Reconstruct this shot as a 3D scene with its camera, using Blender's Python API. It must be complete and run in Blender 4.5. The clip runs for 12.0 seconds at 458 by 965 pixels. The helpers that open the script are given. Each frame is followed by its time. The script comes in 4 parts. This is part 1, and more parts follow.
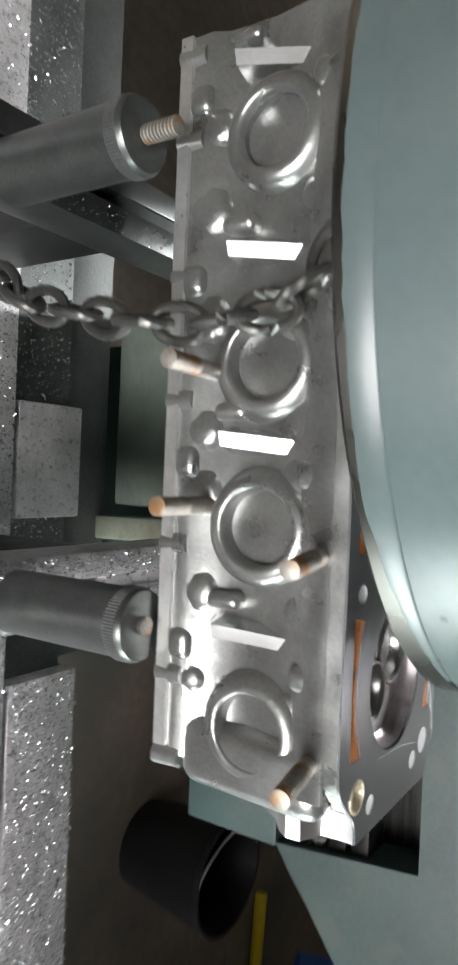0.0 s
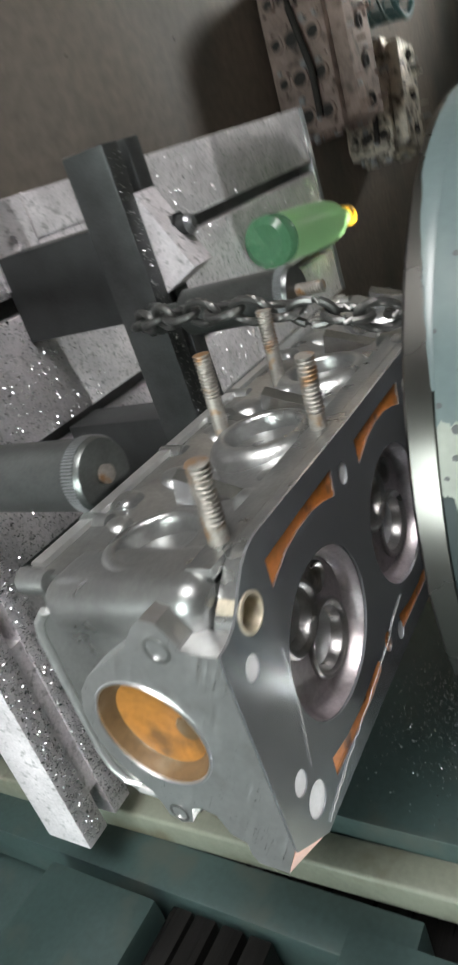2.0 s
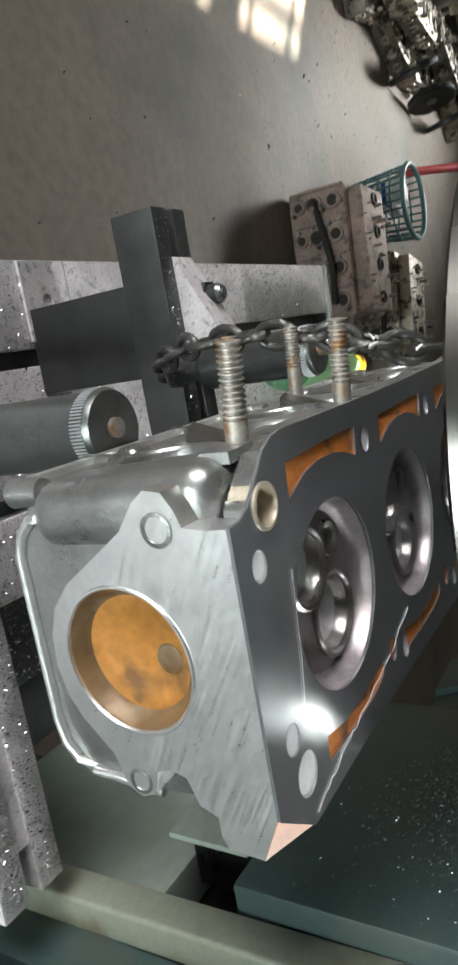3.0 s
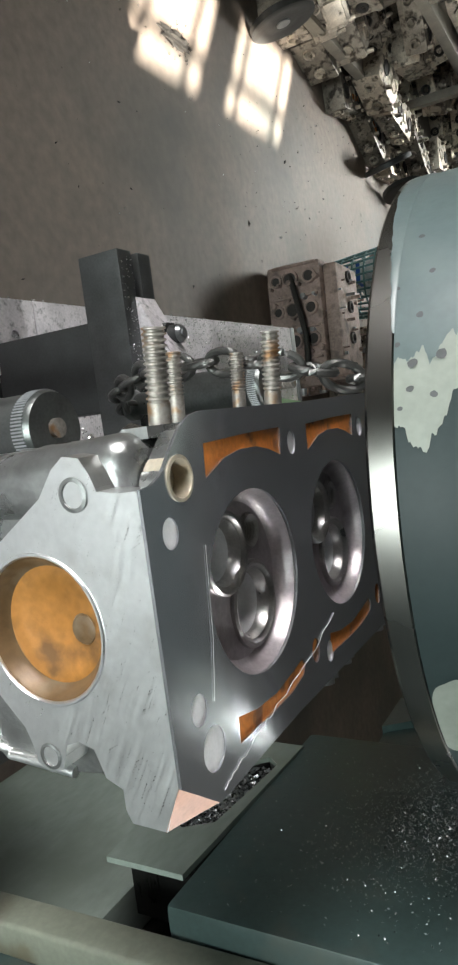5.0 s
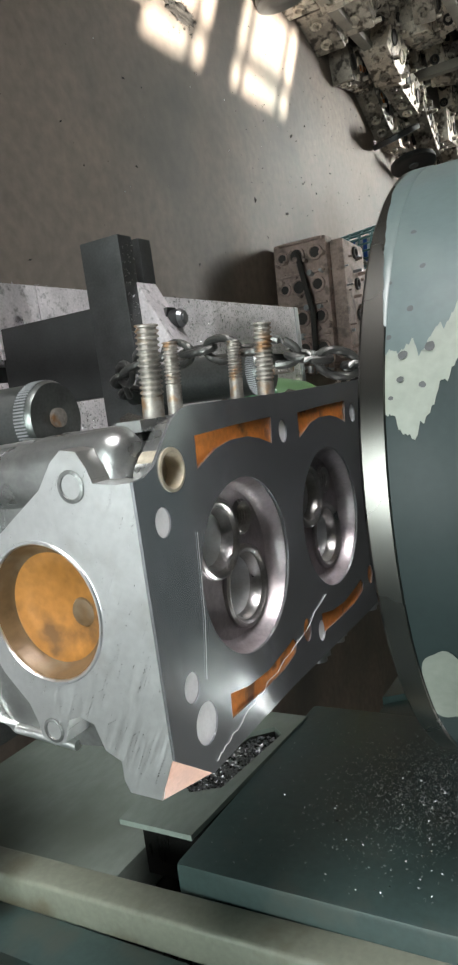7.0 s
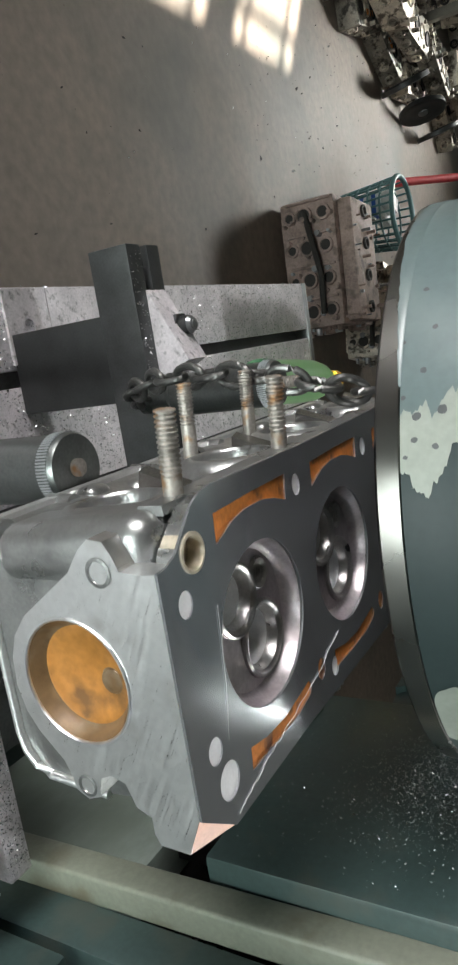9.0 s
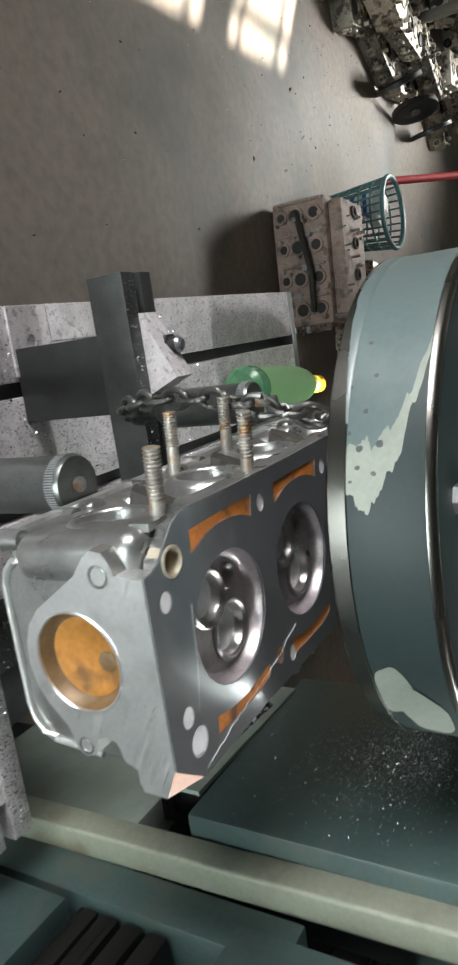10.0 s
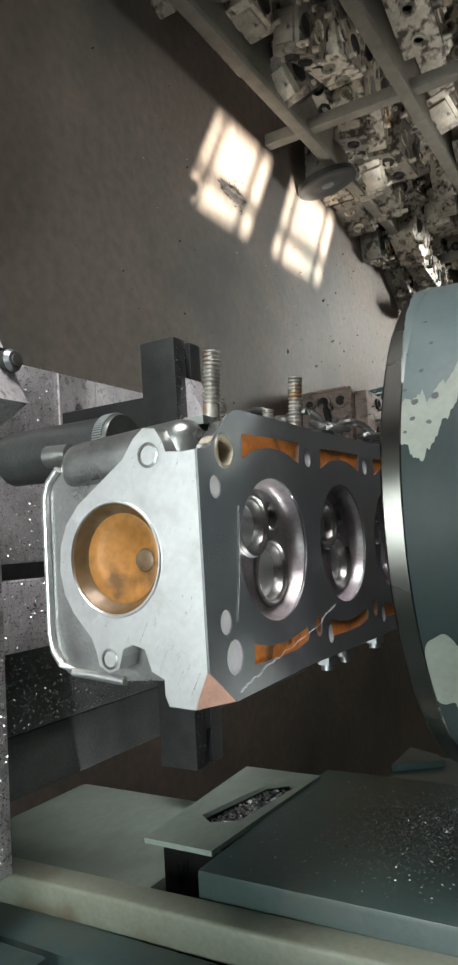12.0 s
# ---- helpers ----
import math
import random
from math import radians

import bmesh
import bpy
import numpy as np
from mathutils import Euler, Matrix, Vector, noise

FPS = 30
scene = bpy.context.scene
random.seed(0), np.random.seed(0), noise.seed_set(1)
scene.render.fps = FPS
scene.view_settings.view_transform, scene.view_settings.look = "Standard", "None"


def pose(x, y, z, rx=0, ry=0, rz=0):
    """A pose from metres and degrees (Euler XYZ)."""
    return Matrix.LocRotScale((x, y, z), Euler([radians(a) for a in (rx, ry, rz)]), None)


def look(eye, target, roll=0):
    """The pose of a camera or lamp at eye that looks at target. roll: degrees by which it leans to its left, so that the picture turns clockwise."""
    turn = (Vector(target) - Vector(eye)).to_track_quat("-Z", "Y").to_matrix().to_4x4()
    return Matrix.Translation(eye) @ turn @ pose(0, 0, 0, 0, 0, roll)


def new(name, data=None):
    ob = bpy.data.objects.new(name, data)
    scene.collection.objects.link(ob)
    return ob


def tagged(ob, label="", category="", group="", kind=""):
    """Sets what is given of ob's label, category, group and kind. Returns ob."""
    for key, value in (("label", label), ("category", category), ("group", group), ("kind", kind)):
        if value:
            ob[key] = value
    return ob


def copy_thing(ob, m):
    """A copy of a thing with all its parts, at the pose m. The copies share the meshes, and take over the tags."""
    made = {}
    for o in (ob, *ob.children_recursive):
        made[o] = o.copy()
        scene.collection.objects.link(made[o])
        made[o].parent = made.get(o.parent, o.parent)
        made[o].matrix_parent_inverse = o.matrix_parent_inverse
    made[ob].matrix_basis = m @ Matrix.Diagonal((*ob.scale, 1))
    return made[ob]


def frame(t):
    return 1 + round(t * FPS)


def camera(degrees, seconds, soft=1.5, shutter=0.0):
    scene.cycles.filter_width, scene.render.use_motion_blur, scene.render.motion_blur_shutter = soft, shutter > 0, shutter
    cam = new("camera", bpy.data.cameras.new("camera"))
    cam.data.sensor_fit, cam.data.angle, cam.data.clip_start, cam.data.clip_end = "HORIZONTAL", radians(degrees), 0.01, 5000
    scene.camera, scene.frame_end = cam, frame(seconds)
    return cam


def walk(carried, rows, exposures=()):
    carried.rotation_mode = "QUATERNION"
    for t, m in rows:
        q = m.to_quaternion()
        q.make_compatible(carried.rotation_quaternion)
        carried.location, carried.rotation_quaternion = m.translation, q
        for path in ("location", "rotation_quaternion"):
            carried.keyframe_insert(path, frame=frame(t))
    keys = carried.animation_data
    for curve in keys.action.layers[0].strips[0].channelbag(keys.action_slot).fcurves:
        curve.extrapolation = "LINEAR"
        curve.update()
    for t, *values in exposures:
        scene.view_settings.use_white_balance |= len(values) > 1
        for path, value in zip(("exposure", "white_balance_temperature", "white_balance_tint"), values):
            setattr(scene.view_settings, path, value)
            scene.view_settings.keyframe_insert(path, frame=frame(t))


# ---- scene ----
cam = camera(35.6, 12.0, soft=2.5, shutter=0.5)
PATH = [
    (0, (-0.2951, 0.1626, 1.2646), (1.3822, 0.1451, 0.1754), 92.8),
    (0.5, (-0.2637, 0.0472, 1.2775), (1.3642, 0.4426, 0.1849), 90.2),
    (1, (-0.2340, -0.0618, 1.3010), (1.2190, 0.7542, 0.1960), 89.4),
    (1.5, (-0.1860, -0.0727, 1.2780), (1.0250, 1.0653, 0.1650), 86.3),
    (2, (-0.1340, -0.1426, 1.2750), (0.6750, 1.3094, 0.1620), 88.0),
    (2.5, (-0.0780, -0.1785, 1.2530), (0.4900, 1.3855, 0.1430), 87.0),
    (3, (-0.0450, -0.1754, 1.2520), (0.3240, 1.4826, 0.1970), 86.8),
    (5, (-0.0140, -0.1900, 1.2730), (0.1750, 1.5410, 0.2890), 85.7),
    (5.5, (-0.0140, -0.1879, 1.2740), (0.1990, 1.5401, 0.2900), 86.1),
    (6, (-0.0140, -0.1928, 1.2790), (0.2000, 1.5352, 0.2950), 86.0),
    (6.5, (-0.0170, -0.2017, 1.2830), (0.2070, 1.5213, 0.2920), 86.0),
    (7, (-0.0190, -0.2046, 1.2850), (0.2300, 1.5054, 0.2770), 86.4),
    (9, (-0.0660, -0.2152, 1.2910), (0.3050, 1.4558, 0.2560), 87.5),
    (9.5, (-0.0820, -0.2291, 1.3050), (0.2440, 1.4649, 0.2930), 86.7),
    (10, (-0.0930, -0.2690, 1.3350), (0.3090, 1.4060, 0.3200), 88.7),
    (10.5, (-0.0420, -0.3129, 1.3300), (0.0870, 1.4331, 0.3620), 88.6),
    (11, (0.0230, -0.3248, 1.3180), (-0.1590, 1.4042, 0.3310), 84.9),
    (11.5, (0.0560, -0.3147, 1.3150), (-0.1460, 1.4113, 0.3250), 84.6),
    (12, (0.0450, -0.2986, 1.3100), (-0.1170, 1.4154, 0.2930), 83.7),
]
walk(cam, [(t, look(eye, target, roll)) for t, eye, target, roll in PATH], exposures=[(0, 4.35), (0.5, 4.05), (1.0, 3.8), (1.5, 4.05), (2.0, 4.15), (2.5, 4.2), (5.0, 4.1), (7.0, 4.1), (9.0, 4.15), (9.5, 4.15), (10.0, 4.25), (10.5, 4.2), (11.2, 3.9), (12, 3.85)])

# world, sun, daylight in the openings and added fill lamps
SUN_AZ, SUN_EL = math.atan2(-0.53, 0.848), radians(28)
world = bpy.data.worlds.new("world")
scene.world = world
world.use_nodes = True
wn = world.node_tree
sky = wn.nodes.new("ShaderNodeTexSky")
sky.sky_type, sky.sun_disc, sky.sun_elevation, sky.sun_rotation = "NISHITA", False, SUN_EL, math.pi / 2 - SUN_AZ
wn.links.new(sky.outputs[0], wn.nodes["Background"].inputs[0])
wn.nodes["Background"].inputs[1].default_value = 0.05


def lamp(name, kind, power, m, size=(1, 1), colour=(1, 1, 1)):
    data = bpy.data.lights.new(name, kind)
    data.energy, data.color = power, colour
    if kind == "AREA":
        data.shape, data.size, data.size_y = "RECTANGLE", size[0], size[1]
    ob = new(name, data)
    ob.matrix_basis = m
    return ob


TO_SUN = Vector((math.cos(SUN_AZ) * math.cos(SUN_EL), math.sin(SUN_AZ) * math.cos(SUN_EL), math.sin(SUN_EL)))
sun = lamp("sun", "SUN", 5.0, look(TO_SUN * 20, (0, 0, 0)), colour=(1.0, 0.93, 0.82))
sun.data.angle = radians(0.5)
west = lamp("daylight_west_window", "AREA", 0.95, look((-2.62, -0.9, 1.55), (0.05, 0.15, 1.08)), (1.6, 1.6), (1.0, 0.97, 0.97))
west.data.spread = radians(48)
east = lamp("east_window_light_and_fill", "AREA", 0.65, look((3.66, 0.80, 2.77), (0.1, 0.1, 1.1)), (0.42, 0.3), (0.97, 1.0, 0.98))
east.data.spread = radians(50)
# added fill for rack and far floor, set below the window opening
north = lamp("north_fill", "AREA", 3.6, look((-1.7, 7.15, 2.5), (-1.95, 4.45, 0.4)), (1.2, 0.75), (0.97, 0.985, 0.94))
north.data.spread = radians(54)
# added fill: a narrow beam that only brightens the rack
rack_light = lamp("east_window_light_and_fill", "AREA", 0.22, look((3.66, 1.6, 2.7), (-2.15, 2.9, 0.5)), (0.6, 0.6), (1.0, 0.99, 0.95))
rack_light.data.spread = radians(20)
south = lamp("daylight_south_door", "AREA", 1.15, look((-0.1, -3.5, 0.85), (0.02, 0.0, 1.12)), (1.5, 1.5), (0.90, 1.0, 0.98))
south.data.spread = radians(60)

D = 1.145          # height of the deck face
FEED = -0.0038     # metres per second that the work table travels along y


# ---- materials ----
def mat(name, base, rough=0.5, metal=0.0, vary=0.25, scale=30.0, fine=400.0, bump=0.15, dist=0.001, spots=None, rough_vary=0.15, stretch=(1, 1, 1), rand=0.0):
    m = bpy.data.materials.new(name)
    m.use_nodes = True
    nt = m.node_tree
    p = nt.nodes["Principled BSDF"]
    p.inputs["Metallic"].default_value = metal
    co = nt.nodes.new("ShaderNodeTexCoord")
    mp = nt.nodes.new("ShaderNodeMapping")
    mp.inputs["Scale"].default_value = stretch
    nt.links.new(co.outputs["Object"], mp.inputs[0])
    n1, n2 = nt.nodes.new("ShaderNodeTexNoise"), nt.nodes.new("ShaderNodeTexNoise")
    for n, sc in ((n1, scale), (n2, fine)):
        n.inputs["Scale"].default_value, n.inputs["Detail"].default_value = sc, 6
        nt.links.new(mp.outputs[0], n.inputs["Vector"])
    ramp = nt.nodes.new("ShaderNodeValToRGB")
    lo = [c * (1 - vary) for c in base]
    hi = [min(1.0, c * (1 + vary)) for c in base]
    ramp.color_ramp.elements[0].position, ramp.color_ramp.elements[1].position = 0.3, 0.7
    ramp.color_ramp.elements[0].color, ramp.color_ramp.elements[1].color = (*lo, 1), (*hi, 1)
    mix = nt.nodes.new("ShaderNodeMath")
    mix.operation = "MULTIPLY_ADD"
    mix.inputs[1].default_value = 0.6
    sc2 = nt.nodes.new("ShaderNodeMath")
    sc2.operation = "MULTIPLY"
    sc2.inputs[1].default_value = 0.4
    nt.links.new(n2.outputs[0], sc2.inputs[0])
    nt.links.new(n1.outputs[0], mix.inputs[0])
    nt.links.new(sc2.outputs[0], mix.inputs[2])
    nt.links.new(mix.outputs[0], ramp.inputs[0])
    colour = ramp.outputs[0]
    if spots:
        sc, lo_t, hi_t, tint = spots
        n3 = nt.nodes.new("ShaderNodeTexNoise")
        n3.inputs["Scale"].default_value, n3.inputs["Detail"].default_value = sc, 5
        nt.links.new(co.outputs["Object"], n3.inputs["Vector"])
        r3 = nt.nodes.new("ShaderNodeMapRange")
        r3.inputs["From Min"].default_value, r3.inputs["From Max"].default_value = lo_t, hi_t
        nt.links.new(n3.outputs[0], r3.inputs["Value"])
        mc = nt.nodes.new("ShaderNodeMix")
        mc.data_type = "RGBA"
        nt.links.new(r3.outputs[0], mc.inputs["Factor"])
        nt.links.new(colour, mc.inputs["A"])
        mc.inputs["B"].default_value = (*tint, 1)
        colour = mc.outputs["Result"]
    if rand:
        oi = nt.nodes.new("ShaderNodeObjectInfo")
        hs = nt.nodes.new("ShaderNodeHueSaturation")
        mr = nt.nodes.new("ShaderNodeMapRange")
        mr.inputs["To Min"].default_value, mr.inputs["To Max"].default_value = 1 - rand, 1 + rand
        nt.links.new(oi.outputs["Random"], mr.inputs["Value"])
        nt.links.new(mr.outputs[0], hs.inputs["Value"])
        nt.links.new(colour, hs.inputs["Color"])
        colour = hs.outputs[0]
    nt.links.new(colour, p.inputs["Base Color"])
    rr = nt.nodes.new("ShaderNodeMapRange")
    rr.inputs["To Min"].default_value, rr.inputs["To Max"].default_value = max(0.03, rough - rough_vary), min(1, rough + rough_vary)
    nt.links.new(n1.outputs[0], rr.inputs["Value"])
    nt.links.new(rr.outputs[0], p.inputs["Roughness"])
    if bump:
        b = nt.nodes.new("ShaderNodeBump")
        b.inputs["Strength"].default_value, b.inputs["Distance"].default_value = bump, dist
        nt.links.new(mix.outputs[0], b.inputs["Height"])
        nt.links.new(b.outputs[0], p.inputs["Normal"])
    return m


CAST = mat("cast_aluminium", (0.36, 0.37, 0.362), 0.31, 0.85, 0.22, 42, 500, 0.35, 0.0015, spots=(38, 0.50, 0.75, (0.25, 0.255, 0.25)))
POLISH = mat("smooth_cast_aluminium", (0.7, 0.71, 0.71), 0.22, 1.0, 0.15, 50, 500, 0.08, 0.0006, rough_vary=0.06)
DECK = mat("milled_aluminium", (0.52, 0.54, 0.57), 0.21, 0.85, 0.08, 60, 700, 0.03, 0.0002, stretch=(1, 3, 1), rough_vary=0.05)


def add_sheen(m):
    """Film on the milled face, thicker away from the stud side; imitates rainbow glints."""
    nt = m.node_tree
    p = nt.nodes["Principled BSDF"]
    co, sep = nt.nodes.new("ShaderNodeTexCoord"), nt.nodes.new("ShaderNodeSeparateXYZ")
    nz = nt.nodes.new("ShaderNodeTexNoise")
    nz.inputs["Scale"].default_value = 14
    mr, ad = nt.nodes.new("ShaderNodeMapRange"), nt.nodes.new("ShaderNodeMath")
    mr.inputs["From Min"].default_value, mr.inputs["From Max"].default_value = -0.018, 0.05
    mr.inputs["To Min"].default_value, mr.inputs["To Max"].default_value = 330, 900
    ad.operation = "MULTIPLY_ADD"
    ad.inputs[1].default_value = 120
    nt.links.new(co.outputs["Object"], sep.inputs[0])
    nt.links.new(co.outputs["Object"], nz.inputs["Vector"])
    nt.links.new(sep.outputs["X"], mr.inputs["Value"])
    nt.links.new(nz.outputs[0], ad.inputs[0])
    nt.links.new(mr.outputs[0], ad.inputs[2])
    nt.links.new(ad.outputs[0], p.inputs["Thin Film Thickness"])
    p.inputs["Thin Film IOR"].default_value = 1.42


add_sheen(DECK)
HOLE = mat("bored_aluminium", (0.80, 0.81, 0.82), 0.5, 0.1, 0.1, 200, 900, 0.2, 0.0004)
BRUSH = mat("brushed_aluminium", (0.72, 0.73, 0.73), 0.31, 0.95, 0.12, 40, 300, 0.1, 0.0003, spots=(30, 0.55, 0.78, (0.47, 0.46, 0.43)))


def add_scratches(m, turns, strength):
    """Long fine sanding scratches in several directions, as relief and as gloss."""
    nt = m.node_tree
    p = nt.nodes["Principled BSDF"]
    co = nt.nodes.new("ShaderNodeTexCoord")
    total = None
    for k, (deg, share) in enumerate(turns):
        rot, mp, nz, sc = (nt.nodes.new(n) for n in ("ShaderNodeMapping", "ShaderNodeMapping", "ShaderNodeTexNoise", "ShaderNodeMath"))
        rot.inputs["Rotation"].default_value = (0, radians(deg), 0)
        rot.inputs["Location"].default_value = (0.13 * k, 0, 0.07 * k)
        mp.inputs["Scale"].default_value = (38, 1, 2200)
        nz.inputs["Scale"].default_value, nz.inputs["Detail"].default_value, nz.inputs["Distortion"].default_value = 1.0, 5, 0.25
        sc.operation, sc.inputs[1].default_value = "MULTIPLY_ADD", share
        nt.links.new(co.outputs["Object"], rot.inputs[0])
        nt.links.new(rot.outputs[0], mp.inputs[0])
        nt.links.new(mp.outputs[0], nz.inputs["Vector"])
        nt.links.new(nz.outputs[0], sc.inputs[0])
        if total:
            nt.links.new(total, sc.inputs[2])
        else:
            sc.inputs[2].default_value = 0.0
        total = sc.outputs[0]
    bump = nt.nodes.new("ShaderNodeBump")
    bump.inputs["Strength"].default_value, bump.inputs["Distance"].default_value = strength, 0.0004
    nt.links.new(total, bump.inputs["Height"])
    old = p.inputs["Normal"].links[0].from_socket
    nt.links.new(old, bump.inputs["Normal"])
    nt.links.new(bump.outputs[0], p.inputs["Normal"])
    mr = nt.nodes.new("ShaderNodeMapRange")
    mr.inputs["From Min"].default_value, mr.inputs["From Max"].default_value = 0.35, 0.65
    mr.inputs["To Min"].default_value, mr.inputs["To Max"].default_value = 0.25, 0.46
    nt.links.new(total, mr.inputs["Value"])
    nt.links.new(mr.outputs[0], p.inputs["Roughness"])


add_scratches(BRUSH, ((-28, 0.5), (-62, 0.3), (14, 0.2)), 0.02)
BRIGHT = mat("bright_aluminium", (0.80, 0.81, 0.80), 0.34, 0.9, 0.1, 200, 900, 0.2, 0.0004)
CHAMBER = mat("chamber_metal", (0.47, 0.43, 0.445), 0.40, 0.85, 0.25, 60, 600, 0.25, 0.0006, spots=(60, 0.5, 0.7, (0.30, 0.27, 0.27)))
VALVE = mat("valve_steel", (0.45, 0.44, 0.43), 0.33, 1.0, 0.25, 90, 700, 0.2, 0.0004)
SEAL = mat("orange_sediment", (0.60, 0.20, 0.035), 0.6, 0.0, 0.35, 55, 500, 0.5, 0.001, spots=(48, 0.56, 0.62, (0.16, 0.065, 0.025)))
PLUGC = mat("amber_core_plug", (0.40, 0.175, 0.04), 0.33, 0.15, 0.35, 32, 260, 0.4, 0.0008, spots=(60, 0.52, 0.68, (0.16, 0.08, 0.028)))
PLUGW = mat("brown_varnish", (0.13, 0.078, 0.036), 0.35, 0.2, 0.4, 50, 300, 0.4, 0.0006, spots=(40, 0.5, 0.66, (0.24, 0.19, 0.13)))
COPPER = mat("copper_tinted_corner", (0.50, 0.27, 0.19), 0.55, 0.1, 0.25, 80, 600, 0.3, 0.0005)
STUD = mat("rusty_stud_steel", (0.34, 0.32, 0.29), 0.5, 0.7, 0.35, 120, 700, 0.4, 0.0004, spots=(90, 0.52, 0.66, (0.33, 0.19, 0.09)))
STEEL = mat("grey_steel", (0.36, 0.37, 0.38), 0.35, 0.9, 0.25, 40, 500, 0.25, 0.0005)
BLACKS = mat("blackened_steel", (0.035, 0.037, 0.037), 0.42, 0.4, 0.35, 40, 500, 0.2, 0.0005)
BARTOP = mat("worn_bar_steel", (0.075, 0.08, 0.08), 0.36, 0.55, 0.3, 50, 500, 0.25, 0.0005)
JACKM = mat("oily_jack_steel", (0.13, 0.14, 0.135), 0.33, 0.8, 0.3, 60, 600, 0.2, 0.0004)
CHAINM = mat("chain_steel", (0.11, 0.11, 0.105), 0.35, 0.75, 0.35, 70, 500, 0.2, 0.0005)
TABLEM = mat("oily_table_steel", (0.74, 0.71, 0.73), 0.38, 0.25, 0.3, 30, 420, 0.5, 0.002, spots=(160, 0.55, 0.75, (0.27, 0.27, 0.27)))
IRON = mat("table_iron_and_bore_dark", (0.12, 0.125, 0.125), 0.5, 0.5, 0.35, 25, 300, 0.4, 0.002)
GREEN = mat("machine_green_paint", (0.030, 0.053, 0.050), 0.42, 0.0, 0.3, 14, 220, 0.35, 0.001, spots=(30, 0.56, 0.7, (0.045, 0.06, 0.052)))
PALE = mat("pale_green_paint", (0.17, 0.205, 0.18), 0.45, 0.0, 0.25, 12, 200, 0.3, 0.001, spots=(9, 0.48, 0.68, (0.11, 0.135, 0.11)), stretch=(1, 0.4, 1))
CREAM = mat("cream_green_paint", (0.165, 0.18, 0.14), 0.5, 0.0, 0.22, 20, 260, 0.35, 0.001, spots=(26, 0.55, 0.72, (0.11, 0.10, 0.065)))
WAYS = mat("dark_slideway_and_recess", (0.022, 0.022, 0.021), 0.3, 0.7, 0.4, 30, 300, 0.2, 0.0006, stretch=(1, 0.1, 4))
RIM = mat("turned_rim_steel", (0.20, 0.196, 0.182), 0.27, 1.0, 0.06, 12, 90, 0.04, 0.0002)
CONCRETE = mat("concrete_floor", (0.198, 0.157, 0.128), 0.66, 0.0, 0.36, 1.7, 30, 0.4, 0.004, spots=(1.3, 0.46, 0.70, (0.083, 0.083, 0.073)), rough_vary=0.2)
WALLM = mat("wall_plaster", (0.55, 0.55, 0.51), 0.8, 0.0, 0.2, 3, 60, 0.3, 0.003)
CEIL = mat("ceiling_board", (0.70, 0.70, 0.68), 0.85, 0.0, 0.12, 3, 60, 0.2, 0.003)
RACKM = mat("rack_steel_paint", (0.20, 0.185, 0.155), 0.55, 0.2, 0.3, 20, 200, 0.3, 0.001)
RUST = mat("rusty_iron", (0.36, 0.27, 0.235), 0.65, 0.15, 0.4, 16, 120, 0.7, 0.006, spots=(20, 0.50, 0.66, (0.16, 0.125, 0.11)))
JUNK = mat("scrap_alloy", (0.50, 0.45, 0.375), 0.42, 0.35, 0.4, 24, 180, 0.6, 0.004, spots=(26, 0.5, 0.62, (0.085, 0.07, 0.055)), rand=0.55)
# near-black: painted shade inside holes; also colours the pipe and floor crumbs
DARKH = mat("hole_shade_and_grime", (0.03, 0.027, 0.024), 0.7, 0.0, 0.4, 40, 200, 0.2, 0.001)
BLACKP = mat("black_plastic", (0.007, 0.007, 0.0075), 0.4, 0.0, 0.3, 20, 200, 0.15, 0.001)
YELLOW = mat("yellow_plastic", (0.75, 0.55, 0.02), 0.4, 0.0, 0.1, 30, 200, 0.1, 0.001)
AMBER = mat("amber_cap", (0.80, 0.42, 0.03), 0.3, 0.0, 0.1, 30, 200, 0.1, 0.001)
BLUEP = mat("blue_plastic", (0.03, 0.12, 0.5), 0.4, 0.0, 0.1, 30, 200, 0.1, 0.001)
TEAL = mat("teal_basket_plastic", (0.10, 0.22, 0.23), 0.45, 0.0, 0.2, 30, 200, 0.1, 0.001)
REDP = mat("red_paint", (0.55, 0.04, 0.05), 0.4, 0.0, 0.2, 20, 200, 0.1, 0.001)
WHITEP = mat("white_plastic", (0.75, 0.77, 0.78), 0.45, 0.0, 0.1, 20, 200, 0.1, 0.001)
RAG = mat("oily_rag", (0.035, 0.031, 0.026), 0.9, 0.0, 0.4, 40, 300, 0.5, 0.004)
CHIPS = mat("metal_chips", (0.75, 0.76, 0.77), 0.2, 1.0, 0.3, 300, 900, 0.0)
DCHIPS = mat("dark_metal_chips", (0.24, 0.255, 0.26), 0.28, 1.0, 0.5, 300, 900, 0.0)


def green_bottle_material():
    m = bpy.data.materials.new("green_bottle_plastic")
    m.use_nodes = True
    p = m.node_tree.nodes["Principled BSDF"]
    p.inputs["Base Color"].default_value = (0.30, 0.56, 0.27, 1)
    p.inputs["Roughness"].default_value = 0.28
    p.inputs["Transmission Weight"].default_value = 0.3
    p.inputs["IOR"].default_value = 1.3
    return m


